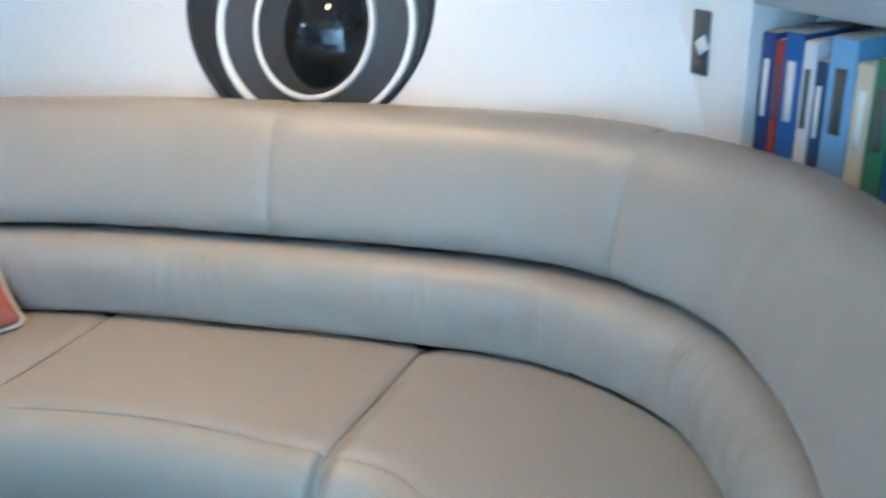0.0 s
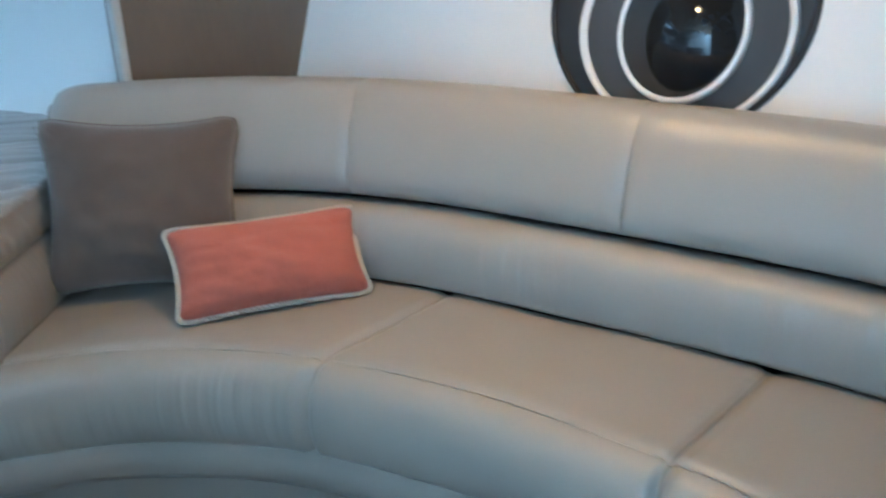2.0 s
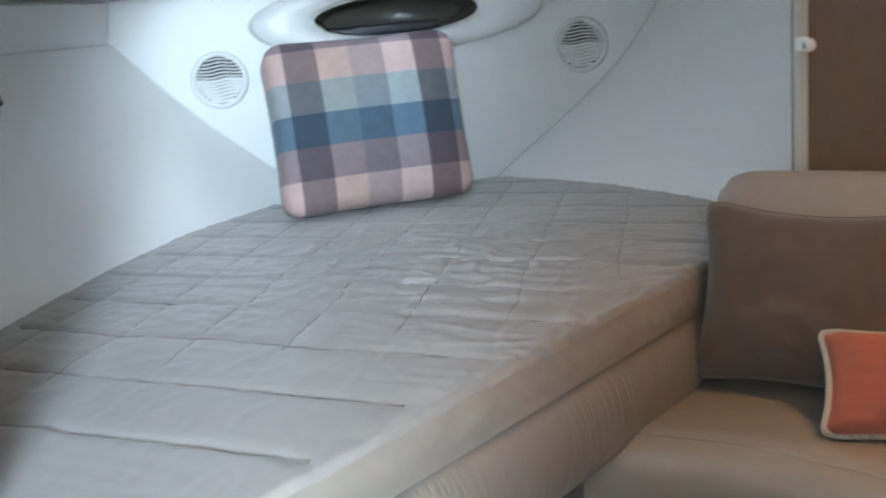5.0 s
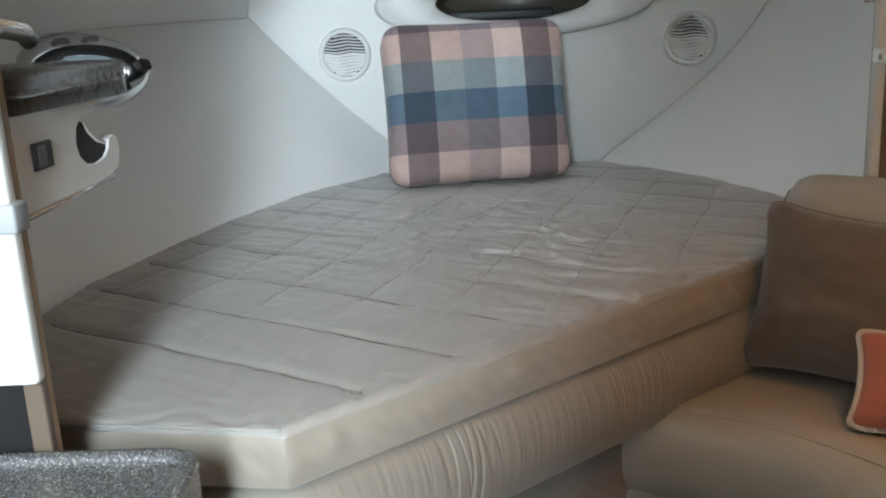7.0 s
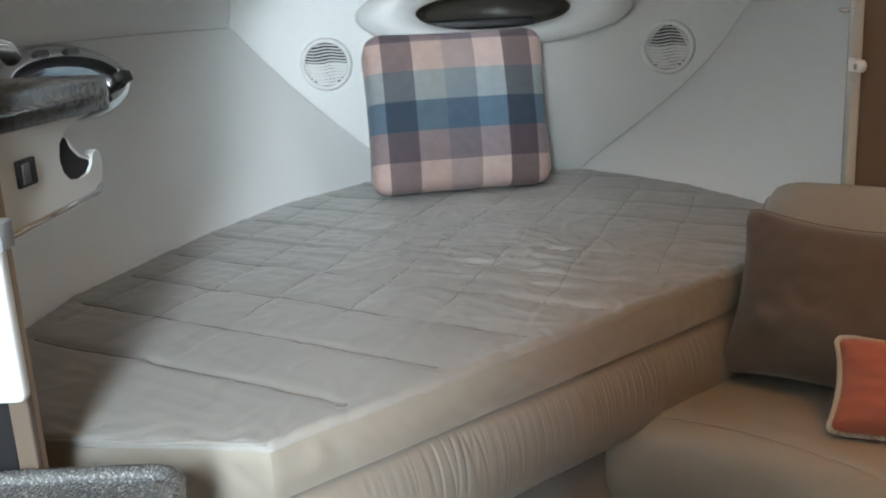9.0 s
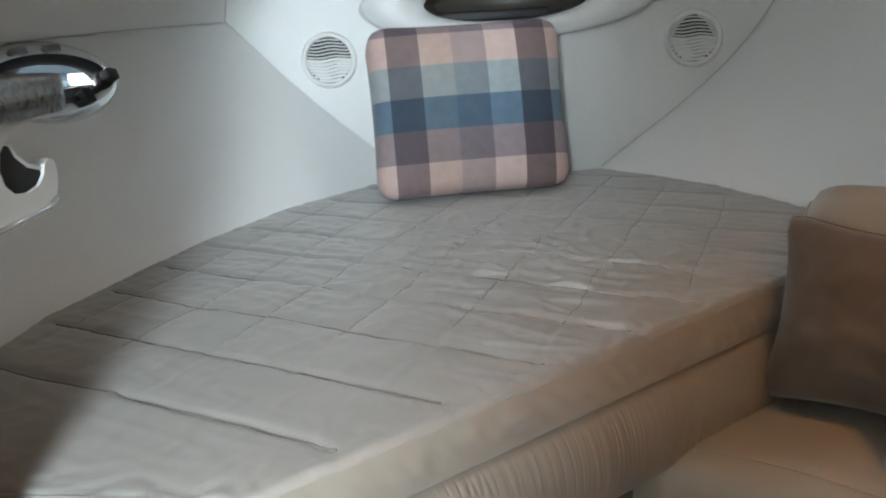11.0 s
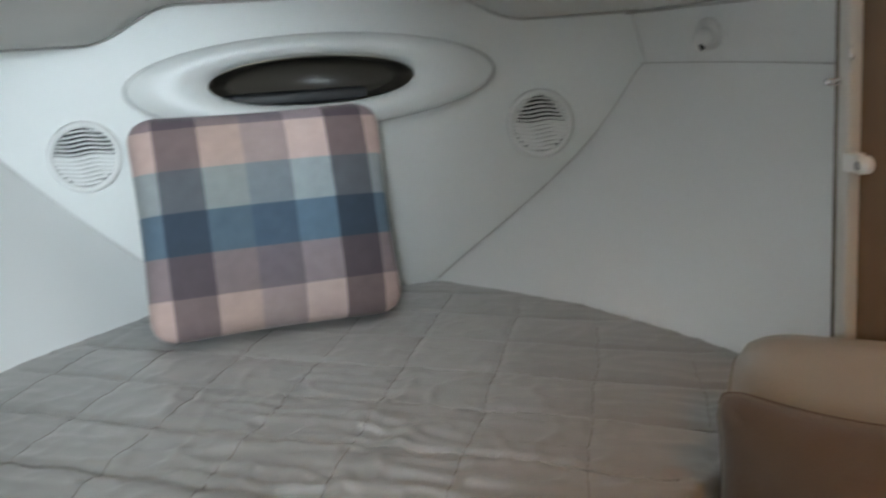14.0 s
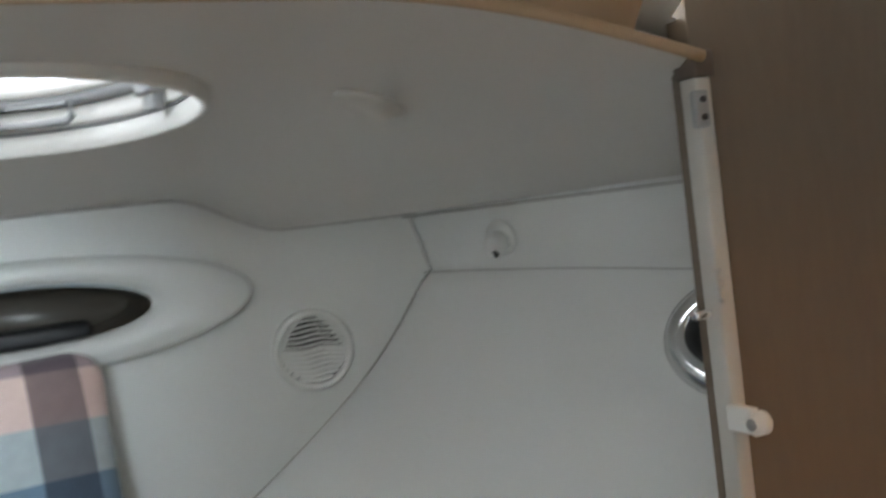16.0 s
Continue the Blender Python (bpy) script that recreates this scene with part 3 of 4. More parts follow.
# ---------------------------------------------------------------- bow recess and vents
def recess():
    y = bow_y(0, 1.176)
    m = Matrix.Translation((0.0, y - 0.012, 1.176)) @ pose(0, 0, 0, 90, 0, 0)
    r = thing("bow_cubby", "oval recess with a bulging white moulded surround", "recess", m)
    prof = [(0.0, 0.000), (0.006, 0.010), (0.02, 0.019), (0.045, 0.023), (0.072, 0.021), (0.092, 0.015), (0.099, 0.010), (0.10, -0.05), (0.0, -0.05)]
    def p(s, k):
        ang = 2 * math.pi * s
        c, q = math.cos(ang), math.sin(ang)
        d, h = prof[k]
        f = d / 0.10
        a, b = 0.226 + f * 0.175, 0.053 + f * (0.046 if q > 0 else 0.052)
        x = a * (abs(c) ** (0.9 + 0.1 * f)) * (1 if c > 0 else -1)
        return Vector((x, b * q, h - bow_y(x, 1.17) + bow_y(0, 1.17)))
    bm = bmesh.new()
    rings = [[bm.verts.new(p(i / 96, k)) for k in range(len(prof))] for i in range(96)]
    for i in range(96):
        for k in range(len(prof) - 1):
            bm.faces.new((rings[i][k], rings[(i + 1) % 96][k], rings[(i + 1) % 96][k + 1], rings[i][k + 1]))
    part("surround", bm, gelcoat, r)
    bm = bmesh.new()
    def q(s, t):
        ang = 2 * math.pi * s
        return Vector((0.225 * math.cos(ang) * (1 - 0.12 * t), 0.052 * math.sin(ang) * (1 - 0.08 * t), 0.006 - 0.17 * t))
    rings = [[bm.verts.new(q(i / 64, k / 6)) for k in range(7)] for i in range(64)]
    for i in range(64):
        for k in range(6):
            bm.faces.new((rings[i][k], rings[(i + 1) % 64][k], rings[(i + 1) % 64][k + 1], rings[i][k + 1]))
    bm.faces.new([rg[6] for rg in rings])
    part("lining", bm, shade_brown, r, "bronze-brown lining")
    part("edge_seam", tube([Vector((0.401 * math.cos(t), (0.099 if math.sin(t) > 0 else 0.105) * math.sin(t), 0.008 - (bow_y(0.401 * math.cos(t), 1.17) - bow_y(0, 1.17)))) for t in (2 * math.pi * i / 90 for i in range(90))], 0.0016, 5, True), seam_grey, r, "thin grey joint")
    # invented black block that imitates the dark lower band inside the oval
    part("mat", slab(-0.20, 0.12, -0.052, -0.022, -0.15, -0.02, 0.008), black_rubber, r, "black block standing in for the dark lower band")


recess()


def vent(x):
    z = 1.047
    y = bow_y(x, z)
    ang = math.degrees(math.atan2(bow_y(x + 0.02, z) - bow_y(x - 0.02, z), 0.04))
    v = thing("air_vent", "round white plastic louvred air vent in the bow panel", "vent", Matrix.Translation((x, y - 0.004, z)) @ pose(0, 0, 0, 90, 0, ang), "pair of bow vents")
    part("flange", oval_ring(0.062, 0.062, [(0.0, 0.004), (0.002, 0.010), (0.008, 0.011), (0.014, 0.006), (0.016, -0.004), (0.0, -0.004)], 48), white_plastic, v)
    # black plate in place of the shaded duct behind the louvres
    part("backing", oval_plate(0.064, 0.064, -0.004, 0.004, 40), gap_shade, v, "black plate painting the shade behind the louvres")
    for i in range(13):
        yy = 0.054 - i * 0.009
        half = math.sqrt(max(0.0, 0.0625 ** 2 - yy ** 2))
        upper = i < 6
        def f(a, b, yy=yy, half=half, upper=upper):
            xx = -half + 2 * half * a
            wave = 0.0022 * math.sin(xx * 75 + yy * 30)
            d = (b - 0.5) * (0.0046 if upper else 0.0084)
            return Vector((xx, yy + wave + d, 0.004 + (0.003 if upper else 0.002) * (1 - (2 * b - 1) ** 2) + (0.5 - b) * 0.003))
        part("louvre", surface(f, 16, 4), white_plastic, v)
    part("stud", disc(0.003, 0.004, pose(-0.004, 0.004, 0.008), 8), chrome, v, "small rivet")


vent(-0.497)
vent(0.499)


def reading_light():
    m = locate(1, 1.80, 1.218)
    s = thing("reading_light", "small white swivel reading light on the hull lining", "lamp", m)
    part("base", disc(0.032, 0.012, pose(0, 0, 0.006), 28, 0.003), white_plastic, s)
    head = part("head", disc(0.020, 0.04, pose(0.006, -0.006, 0.026, 25, -20, 0), 24, 0.006, 0.85), white_plastic, s)
    part("bulb_slot", disc(0.007, 0.006, pose(0.012, -0.020, 0.040, 25, -20, 0), 12), black_rubber, head, "dark opening")


reading_light()


# ---------------------------------------------------------------- portlights in the hull
def portlight(m, label, catches, a=0.195):
    w = thing("portlight", label, "porthole", m)
    b = 0.070
    rim = part("outer_frame", oval_ring(a, b, [(-0.020, 0.004), (-0.010, 0.014), (0.012, 0.012), (0.026, 0.002), (0.026, -0.01), (-0.020, -0.05)], 64), chrome, w, "polished steel frame")
    part("gasket", oval_ring(a - 0.018, b - 0.014, [(-0.012, 0.008), (0.0, 0.014), (0.008, 0.010), (0.006, -0.03), (-0.012, -0.03)], 64), black_rubber, w, "black rubber gasket")
    pane = part("pane", oval_plate(a - 0.028, b - 0.024, -0.01, 0.005, 48), smoke_clear, w, "clear pane")
    pane.visible_shadow = False
    for x, y, r in catches:
        part("dog", slab(-0.013, 0.013, -0.017, 0.017, 0.0, 0.026, 0.005, 2, pose(x, y, 0.006, 0, 0, r)), black_rubber, rim, "black clamp")
    part("hinge", slab(-0.020, 0.020, -0.008, 0.008, 0.0, 0.020, 0.004, 2, pose(0.05, b - 0.004, 0.004)), grey_plastic, rim, "grey hinge")
    part("hinge", slab(-0.020, 0.020, -0.008, 0.008, 0.0, 0.020, 0.004, 2, pose(-0.05, b - 0.004, 0.004)), grey_plastic, rim, "grey hinge")
    return w


portlight(PORT_M, "oval opening portlight with black gasket and steel frame", [(0.175, -0.012, 80), (-0.175, -0.012, 100), (0.06, -0.054, 0), (-0.06, -0.054, 0)])
portlight(STAR_M, "small oval portlight with black gasket and steel frame", [(0.04, -0.054, 0), (-0.04, -0.054, 0)], 0.12)


def saloon_port():
    """Large round port with dark acrylic behind the settee."""
    z0 = 0.915
    c = Vector((1.137 + 0.33 * (z0 - 0.80), 0.225, z0))
    up = Vector((0.33, 0, 1)).normalized()
    along = Vector((0.095, -1, 0)).normalized()
    n = along.cross(up).normalized()
    if n.x > 0:
        n = -n
    along = up.cross(n)
    m = Matrix((along, up, n)).transposed().to_4x4()
    m.translation = c
    w = thing("round_port", "large round port with white rings and dark tinted acrylic", "porthole", m)
    def shifted(bm, x, y):
        bmesh.ops.translate(bm, vec=(x, y, 0), verts=bm.verts)
        return bm
    part("gasket", shifted(oval_ring(0.226, 0.214, [(0.0, 0.004), (0.003, 0.010), (0.009, 0.010), (0.012, 0.0), (0.0, 0.0)], 72), -0.022, 0.040), black_rubber, w, "black outer gasket")
    part("tinted_ring", shifted(oval_plate(0.228, 0.216, 0.002, 0.005, 64), -0.022, 0.040), ring_grey, w, "dark grey tinted surround")
    part("outer_ring", oval_ring(0.176, 0.158, [(0.000, 0.005), (0.003, 0.012), (0.012, 0.013), (0.015, 0.005), (0.0, 0.004)], 72), ring_white, w, "white ring")
    part("inner_ring", oval_ring(0.104, 0.114, [(0.000, 0.005), (0.003, 0.011), (0.010, 0.011), (0.013, 0.005), (0.0, 0.004)], 72), ring_white, w, "white ring")
    part("pane", oval_plate(0.106, 0.116, 0.0075, 0.002, 64), tinted, w, "dark acrylic pane")


saloon_port()

# ---------------------------------------------------------------- berth
BED = [(-0.362, 0.325), (0.57, 1.1322), (0.665, 1.225), (0.60, 1.48), (0.485, 1.775), (0.25, 2.12), (-0.40, 2.05), (-0.597, 1.785), (-0.71, 1.50), (-0.81, 1.17), (-0.86, 0.98), (-0.88, 0.3898), (-0.384, 0.3260), (-0.370, 0.3238)]
BED_TOP, BED_LOW = 0.70, 0.622
QA, QB = Vector((0.521, 0.8536)), Vector((0.8536, -0.521))
NB, DB = Vector((-0.9415, 0.337)), Vector((0.337, 0.9415))


def run_along(path, a):
    """Point and outward normal at the share a of a polyline's length."""
    pts = [Vector(p) for p in path]
    lens = [(q - p).length for p, q in zip(pts, pts[1:])]
    def at(s):
        s = max(0.0, min(sum(lens), s))
        for p, q, l in zip(pts, pts[1:], lens):
            if s <= l + 1e-9:
                return p.lerp(q, s / l)
            s -= l
        return pts[-1].copy()
    s = a * sum(lens)
    d = (at(s + 0.012) - at(s - 0.012)).normalized()
    return at(s), Vector((d.y, -d.x))


def edge_distance(p, i):
    a, b = Vector(BED[i]), Vector(BED[(i + 1) % len(BED)])
    d = (b - a).normalized()
    return (p.x - a.x) * -d.y + (p.y - a.y) * d.x


def waver(p):
    return 0.009 * noise.noise(Vector((p.x * 6, p.y * 6, 0))) + 0.003 * noise.noise(Vector((p.x * 25, p.y * 25, 4)))


def quilt_height(p):
    """Height of the cover over its level, with stitched lines and creases."""
    q = Vector((p.x, p.y, 0))
    wob = waver(p)
    a = ((QA.dot(p) + wob - 0.381) / 0.161) % 1.0
    b = ((NB.dot(p) + wob - 0.110) / 0.158) % 1.0
    da, db = min(a, 1 - a) * 0.161, min(b, 1 - b) * 0.158
    h = -0.0065 * math.exp(-(da / 0.007) ** 2) * smoothstep(0.10, 0.15, QA.dot(p)) - 0.0035 * smoothstep(0.5, 1.0, p.y) * math.exp(-(db / 0.006) ** 2) * (0.4 + 0.9 * max(0, noise.noise(q * 2.3)))
    h += 0.0016 * (1 - math.exp(-(da / 0.03) ** 2)) * (1 - math.exp(-(db / 0.03) ** 2))
    h *= smoothstep(0.010, 0.05, min(edge_distance(p, i) for i in range(len(BED))))
    h += 0.0035 * noise.noise(q * 3.0)
    crease = noise.noise(Vector((QA.dot(p) * 26, QB.dot(p) * 6, 3.0)))
    w = math.exp(-((p.x + 0.06) ** 2 + (p.y - 1.22) ** 2) / 0.16) + 0.25
    h += 0.0055 * w * max(0, 1 - abs(crease) * 3.2)
    second = noise.noise(Vector((QA.dot(p) * 11 + 4, QB.dot(p) * 15, 8.0)))
    h += 0.0035 * w * max(0, 1 - abs(second) * 4.5)
    t = (p - Vector((0.012, 1.295))).length
    h += 0.011 * math.exp(-(t / 0.035) ** 2) + 0.005 * math.exp(-(abs(QB.dot(p - Vector((0.04, 1.18)))) / 0.02) ** 2) * math.exp(-(QA.dot(p - Vector((0.04, 1.18))) / 0.09) ** 2)
    return h


def mattress():
    bed = thing("berth_mattress", "berth mattress in a quilted taupe satin cover, slightly creased", "mattress")
    bm = bmesh.new()
    step = 0.0062
    nx, ny = int(1.66 / step), int(1.90 / step)
    grid = [[bm.verts.new((-0.92 + i * step, 0.28 + j * step, 0)) for j in range(ny)] for i in range(nx)]
    for i in range(nx - 1):
        for j in range(ny - 1):
            bm.faces.new((grid[i][j], grid[i + 1][j], grid[i + 1][j + 1], grid[i][j + 1]))
    n = len(BED)
    for i in range(n):
        a, b = Vector((*BED[i], 0)), Vector((*BED[(i + 1) % n], 0))
        d = (b - a).normalized()
        bmesh.ops.bisect_plane(bm, geom=bm.verts[:] + bm.edges[:] + bm.faces[:], plane_co=a, plane_no=Vector((d.y, -d.x, 0)), clear_outer=True)
    r = 0.011
    for v in bm.verts:
        p = v.co.xy
        z = BED_TOP + quilt_height(p)
        d = min(edge_distance(p, i) for i in (0, n - 1, n - 2, n - 3))
        if d < r:
            z -= r - math.sqrt(max(0.0, r * r - (r - max(d, 0)) ** 2))
            z += 0.002 * noise.noise(Vector((p.x * 14, p.y * 14, 1)))
        pin = max(0, 1 - abs(noise.noise(Vector((p.x * 17, p.y * 17, 5)))) * 6) * math.exp(-((d - 0.02) / 0.022) ** 2)
        v.co.z = z - 0.0045 * pin
    cover = part("quilted_cover", bm, satin, bed)
    for nrm, along, first, gap, keep, rad in ((QA, QB, 0.381, 0.161, 0.028, 0.0019), (NB, DB, 0.110, 0.158, 0.075, 0.0009)):
        for k in range(-6, 10):
            run = []
            for s in range(-130, 260):
                p = nrm * (first + gap * k) + along * (s * 0.012)
                p = p - nrm * waver(p)
                inside = min(edge_distance(p, i) for i in range(n))
                if nrm.dot(p) > (0.12 if nrm is QA else -9) and (nrm is QA or p.y > 0.80) and inside > keep + 0.02 * noise.noise(Vector((k * 3.1, s * 0.02, 2))):
                    run.append(Vector((p.x, p.y, BED_TOP + quilt_height(p) + (0.0014 if nrm is QA else 0.0002))))
            if len(run) > 8:
                # near lines dark for furrow shade, far ones cover-coloured where ridges catch light
                part("stitch_line", tube(run, rad, 5), (stitch if k < 3 else satin) if nrm is QA else stitch_pale, cover)
    # boxing strip along the open sides
    open_side = [BED[n - 3], BED[n - 2], BED[n - 1], BED[0], BED[1]]
    def side(a, b, mark):
        p, nrm = run_along(open_side, a)
        wr = 0.005 * noise.noise(Vector((p.x * 15 + mark, p.y * 15, b * 1.5))) + 0.004 * noise.noise(Vector((p.x * 45 + b * 3, p.y * 45, mark)))
        out = -0.002 + (0.005 + wr) * math.sin(math.pi * b)
        z = BED_LOW + (BED_TOP - 0.010 - BED_LOW) * b
        return Vector((p.x + nrm.x * out, p.y + nrm.y * out, z))
    tip = 0.296
    part("edge_seam", tube([side(i / 160, 1.0, 1.0) + Vector((0, 0.003, 0.0065 + 0.0012 * noise.noise(Vector((i * 0.4, 0, 0))))) for i in range(48)], 0.0024, 6), satin, bed)
    part("side_panel", surface(lambda a, b: side(tip + (1 - tip) * a, b, 1.0), 190, 12), boxing, bed, "satin boxing with soft creases, warm lamplight tinted in")
    part("end_panel", surface(lambda a, b: side(tip * a, b, 1.0), 90, 12), boxing, bed)
    bm = bmesh.new()
    vs = [bm.verts.new((x, y, BED_LOW)) for x, y in BED]
    bm.faces.new(vs)
    part("underside", bm, satin, bed)


mattress()


def bolster():
    """Gathered padded rail below the mattress, with vertical pleats."""
    rail = thing("berth_side_rail", "padded berth rail in gathered beige fabric", "rail")
    path = [(-0.86, 0.438), (-0.4004, 0.3326), (-0.378, 0.3305), (-0.360, 0.3318), (-0.345, 0.3380), (-0.3217, 0.3564), (0.56, 1.12)]
    def fn(a, b):
        p, nrm = run_along(path, a)
        s = a * 95
        amp = 0.10 + 1.7 * max(0.0, noise.noise(Vector((s * 0.13, 4, 0))) + 0.05)
        c = noise.noise(Vector((s * 1.0 + 0.9 * b * noise.noise(Vector((s * 0.2, 1, 1))), b * 0.45, 9)))
        pl = -0.0032 * amp * max(0.0, 1 - abs(c) * 8.0) + 0.0017 * noise.noise(Vector((s * 0.27, b * 0.9, 2))) + 0.0007 * noise.noise(Vector((s * 2.1, b * 0.8, 6)))
        t = math.pi * b
        out = -0.030 + 0.050 * max(0.0, math.sin(t)) ** 0.38 + pl * min(1.0, 2.2 * math.sin(t))
        z = 0.620 - 0.158 * b
        return Vector((p.x + nrm.x * out, p.y + nrm.y * out, z))
    turn = 0.315
    part("padding", surface(lambda a, b: fn(turn + (1 - turn) * a, b), 920, 22), gathered, rail)
    part("end_padding", surface(lambda a, b: fn(turn * a, b), 400, 22), gathered, rail)
    return rail


bolster()
base = thing("berth_platform", "carpeted platform under the berth mattress", "platform")
bm = bmesh.new()
low = [(-0.86, 0.42), (-0.37, 0.37), (0.385, 1.03), (0.56, 1.18), (0.60, 1.40), (0.40, 1.80), (-0.40, 1.90), (-0.70, 1.40), (-0.80, 1.0)]
a_ = [bm.verts.new((x, y, 0.0)) for x, y in low]
b_ = [bm.verts.new((x, y, 0.62)) for x, y in low]
bm.faces.new(a_[::-1])
bm.faces.new(b_)
for i in range(len(low)):
    bm.faces.new((a_[i], a_[(i + 1) % len(low)], b_[(i + 1) % len(low)], b_[i]))
part("plinth", bm, carpet, base, smooth=False)


# ---------------------------------------------------------------- settee
BACK = [(0.36, 1.05), (0.60, 0.86), (0.745, 0.655), (0.828, 0.435), (0.89, 0.16), (0.937, -0.085), (0.955, -0.29), (0.895, -0.475), (0.79, -0.575), (0.64, -0.655), (0.47, -0.715)]
FRONT = [(0.115, 0.835), (0.31, 0.715), (0.44, 0.575), (0.53, 0.42), (0.612, 0.17), (0.645, -0.10), (0.648, -0.20), (0.605, -0.285), (0.54, -0.355), (0.44, -0.42), (0.33, -0.47)]


def outward(u):
    """The unit step from the seat towards the back at u."""
    d = catmull(BACK, min(10, u + 0.03)) - catmull(BACK, max(0, u - 0.03))
    d.normalize()
    return Vector((-d.y, d.x))


def soft_ends(a, amount):
    """1 in the middle of a cushion, falling at its ends."""
    e = min(a, 1 - a)
    return 1 - amount * math.exp(-(e / 0.018) ** 2)


SEAT_PROFILE = [(0.0, -0.10), (0.004, -0.03), (0.03, -0.004), (0.12, 0.0), (0.6, 0.0), (0.92, 0.002), (0.99, -0.003), (1.0, -0.006), (1.02, -0.004), (1.10, -0.012), (1.165, -0.032), (1.20, -0.065), (1.205, -0.10), (1.18, -0.135), (1.13, -0.155), (1.0, -0.160), (0.5, -0.16)]


def seat_cushion(parent, u0, u1):
    def fn(a, b):
        u = u0 + (u1 - u0) * a
        k = b * (len(SEAT_PROFILE) - 1)
        p = catmull([(x, z, 0) for x, z in SEAT_PROFILE], k)
        g, f = catmull(BACK, u), catmull(FRONT, u)
        step = (f - g)
        e = soft_ends(a, 1.0)
        t = p.x
        pos = g + step * min(t, 1.0) + step.normalized() * max(0.0, t - 1.0) * 0.27 * (0.6 + 0.4 * e)
        z = 0.50 + p.y - 0.007 * (1 - e) + 0.0025 * noise.noise(Vector((pos.x * 6, pos.y * 6, 0))) + 0.006 * math.sin(math.pi * a) * math.sin(math.pi * min(1, t)) * 0.6
        if t > 0.9:
            fold = noise.noise(Vector((u * 13, b * 2.0, 4))) + 0.6 * noise.noise(Vector((u * 31, b * 2.4, 2)))
            pos = pos + step.normalized() * (0.0013 if u0 == 0 else 0.0006) * fold * smoothstep(0.9, 1.1, t)
        return Vector((pos.x, pos.y, z))
    return part("seat_cushion", surface(fn, max(24, int((u1 - u0) * 60)), 64, caps=False), leather, parent)


def lumbar(parent, u0, u1):
    prof = [(0.03, 0.0), (-0.022, 0.005), (-0.036, 0.040), (-0.038, 0.08), (-0.030, 0.112), (-0.008, 0.134), (0.03, 0.140), (0.07, 0.125)]
    def fn(a, b):
        u = u0 + (u1 - u0) * a
        p = catmull([(x, z, 0) for x, z in prof], b * (len(prof) - 1))
        g, n = catmull(BACK, u), outward(u)
        e = soft_ends(a, 0.35)
        pucker = (0.0045 * noise.noise(Vector((u * 6, b * 0.8, 7))) - 0.004 * max(0, 1 - abs(noise.noise(Vector((u * 8, b * 0.6, 3)))) * 7) * max(0, noise.noise(Vector((u * 1.3, 0, 5))) + 0.3)) * math.sin(math.pi * b)
        o = p.x * e + 0.003 + pucker
        return Vector((g.x + n.x * o, g.y + n.y * o, 0.501 + p.y * 0.965))
    return part("lumbar_roll", surface(fn, int((u1 - u0) * 70), 30), leather, parent)


def back_rest(parent, u0, u1, end0=False, end1=False):
    prof = [(0.10, -0.01), (0.04, -0.004), (0.012, 0.006), (0.002, 0.03), (0.012, 0.07), (0.030, 0.11), (0.058, 0.145), (0.090, 0.160), (0.125, 0.158), (0.165, 0.145), (0.19, 0.10), (0.19, 0.0)]
    mx, mz = 0.095, 0.06
    def fn(a, b):
        u = u0 + (u1 - u0) * a
        p = catmull([(x, z, 0) for x, z in prof], b * (len(prof) - 1))
        g, n = catmull(BACK, u), outward(u)
        e = soft_ends(a, 0.07)
        k = 1.0
        if end0:
            k = min(k, 0.72 + 0.28 * math.sqrt(max(0.0, 1 - (1 - min(1, a / 0.11)) ** 2)))
        if end1:
            k = min(k, 0.72 + 0.28 * math.sqrt(max(0.0, 1 - (1 - min(1, (1 - a) / 0.10)) ** 2)))
        px, pz = mx + (p.x - mx) * k, mz + (p.y - mz) * k
        o = 0.09 + (px - 0.09) * e + 0.0025 * noise.noise(Vector((u * 3, b * 3, 1)))
        z = 0.646 + pz * 1.167 - 0.02 * (1 - e)
        return Vector((g.x + n.x * o, g.y + n.y * o, z))
    if end0:
        rim = [fn(0.0, i / 40) for i in range(41)]
        cap = bmesh.new()
        cap.faces.new([cap.verts.new(p) for p in rim])
        panel = part("end_panel", cap, leather, parent, smooth=False)
        part("end_piping", tube(rim, 0.0032, 6), seam_leather, panel, "dark piping round the end")
    return part("back_cushion", surface(fn, max(24, int((u1 - u0) * 22)), 44), leather, parent)


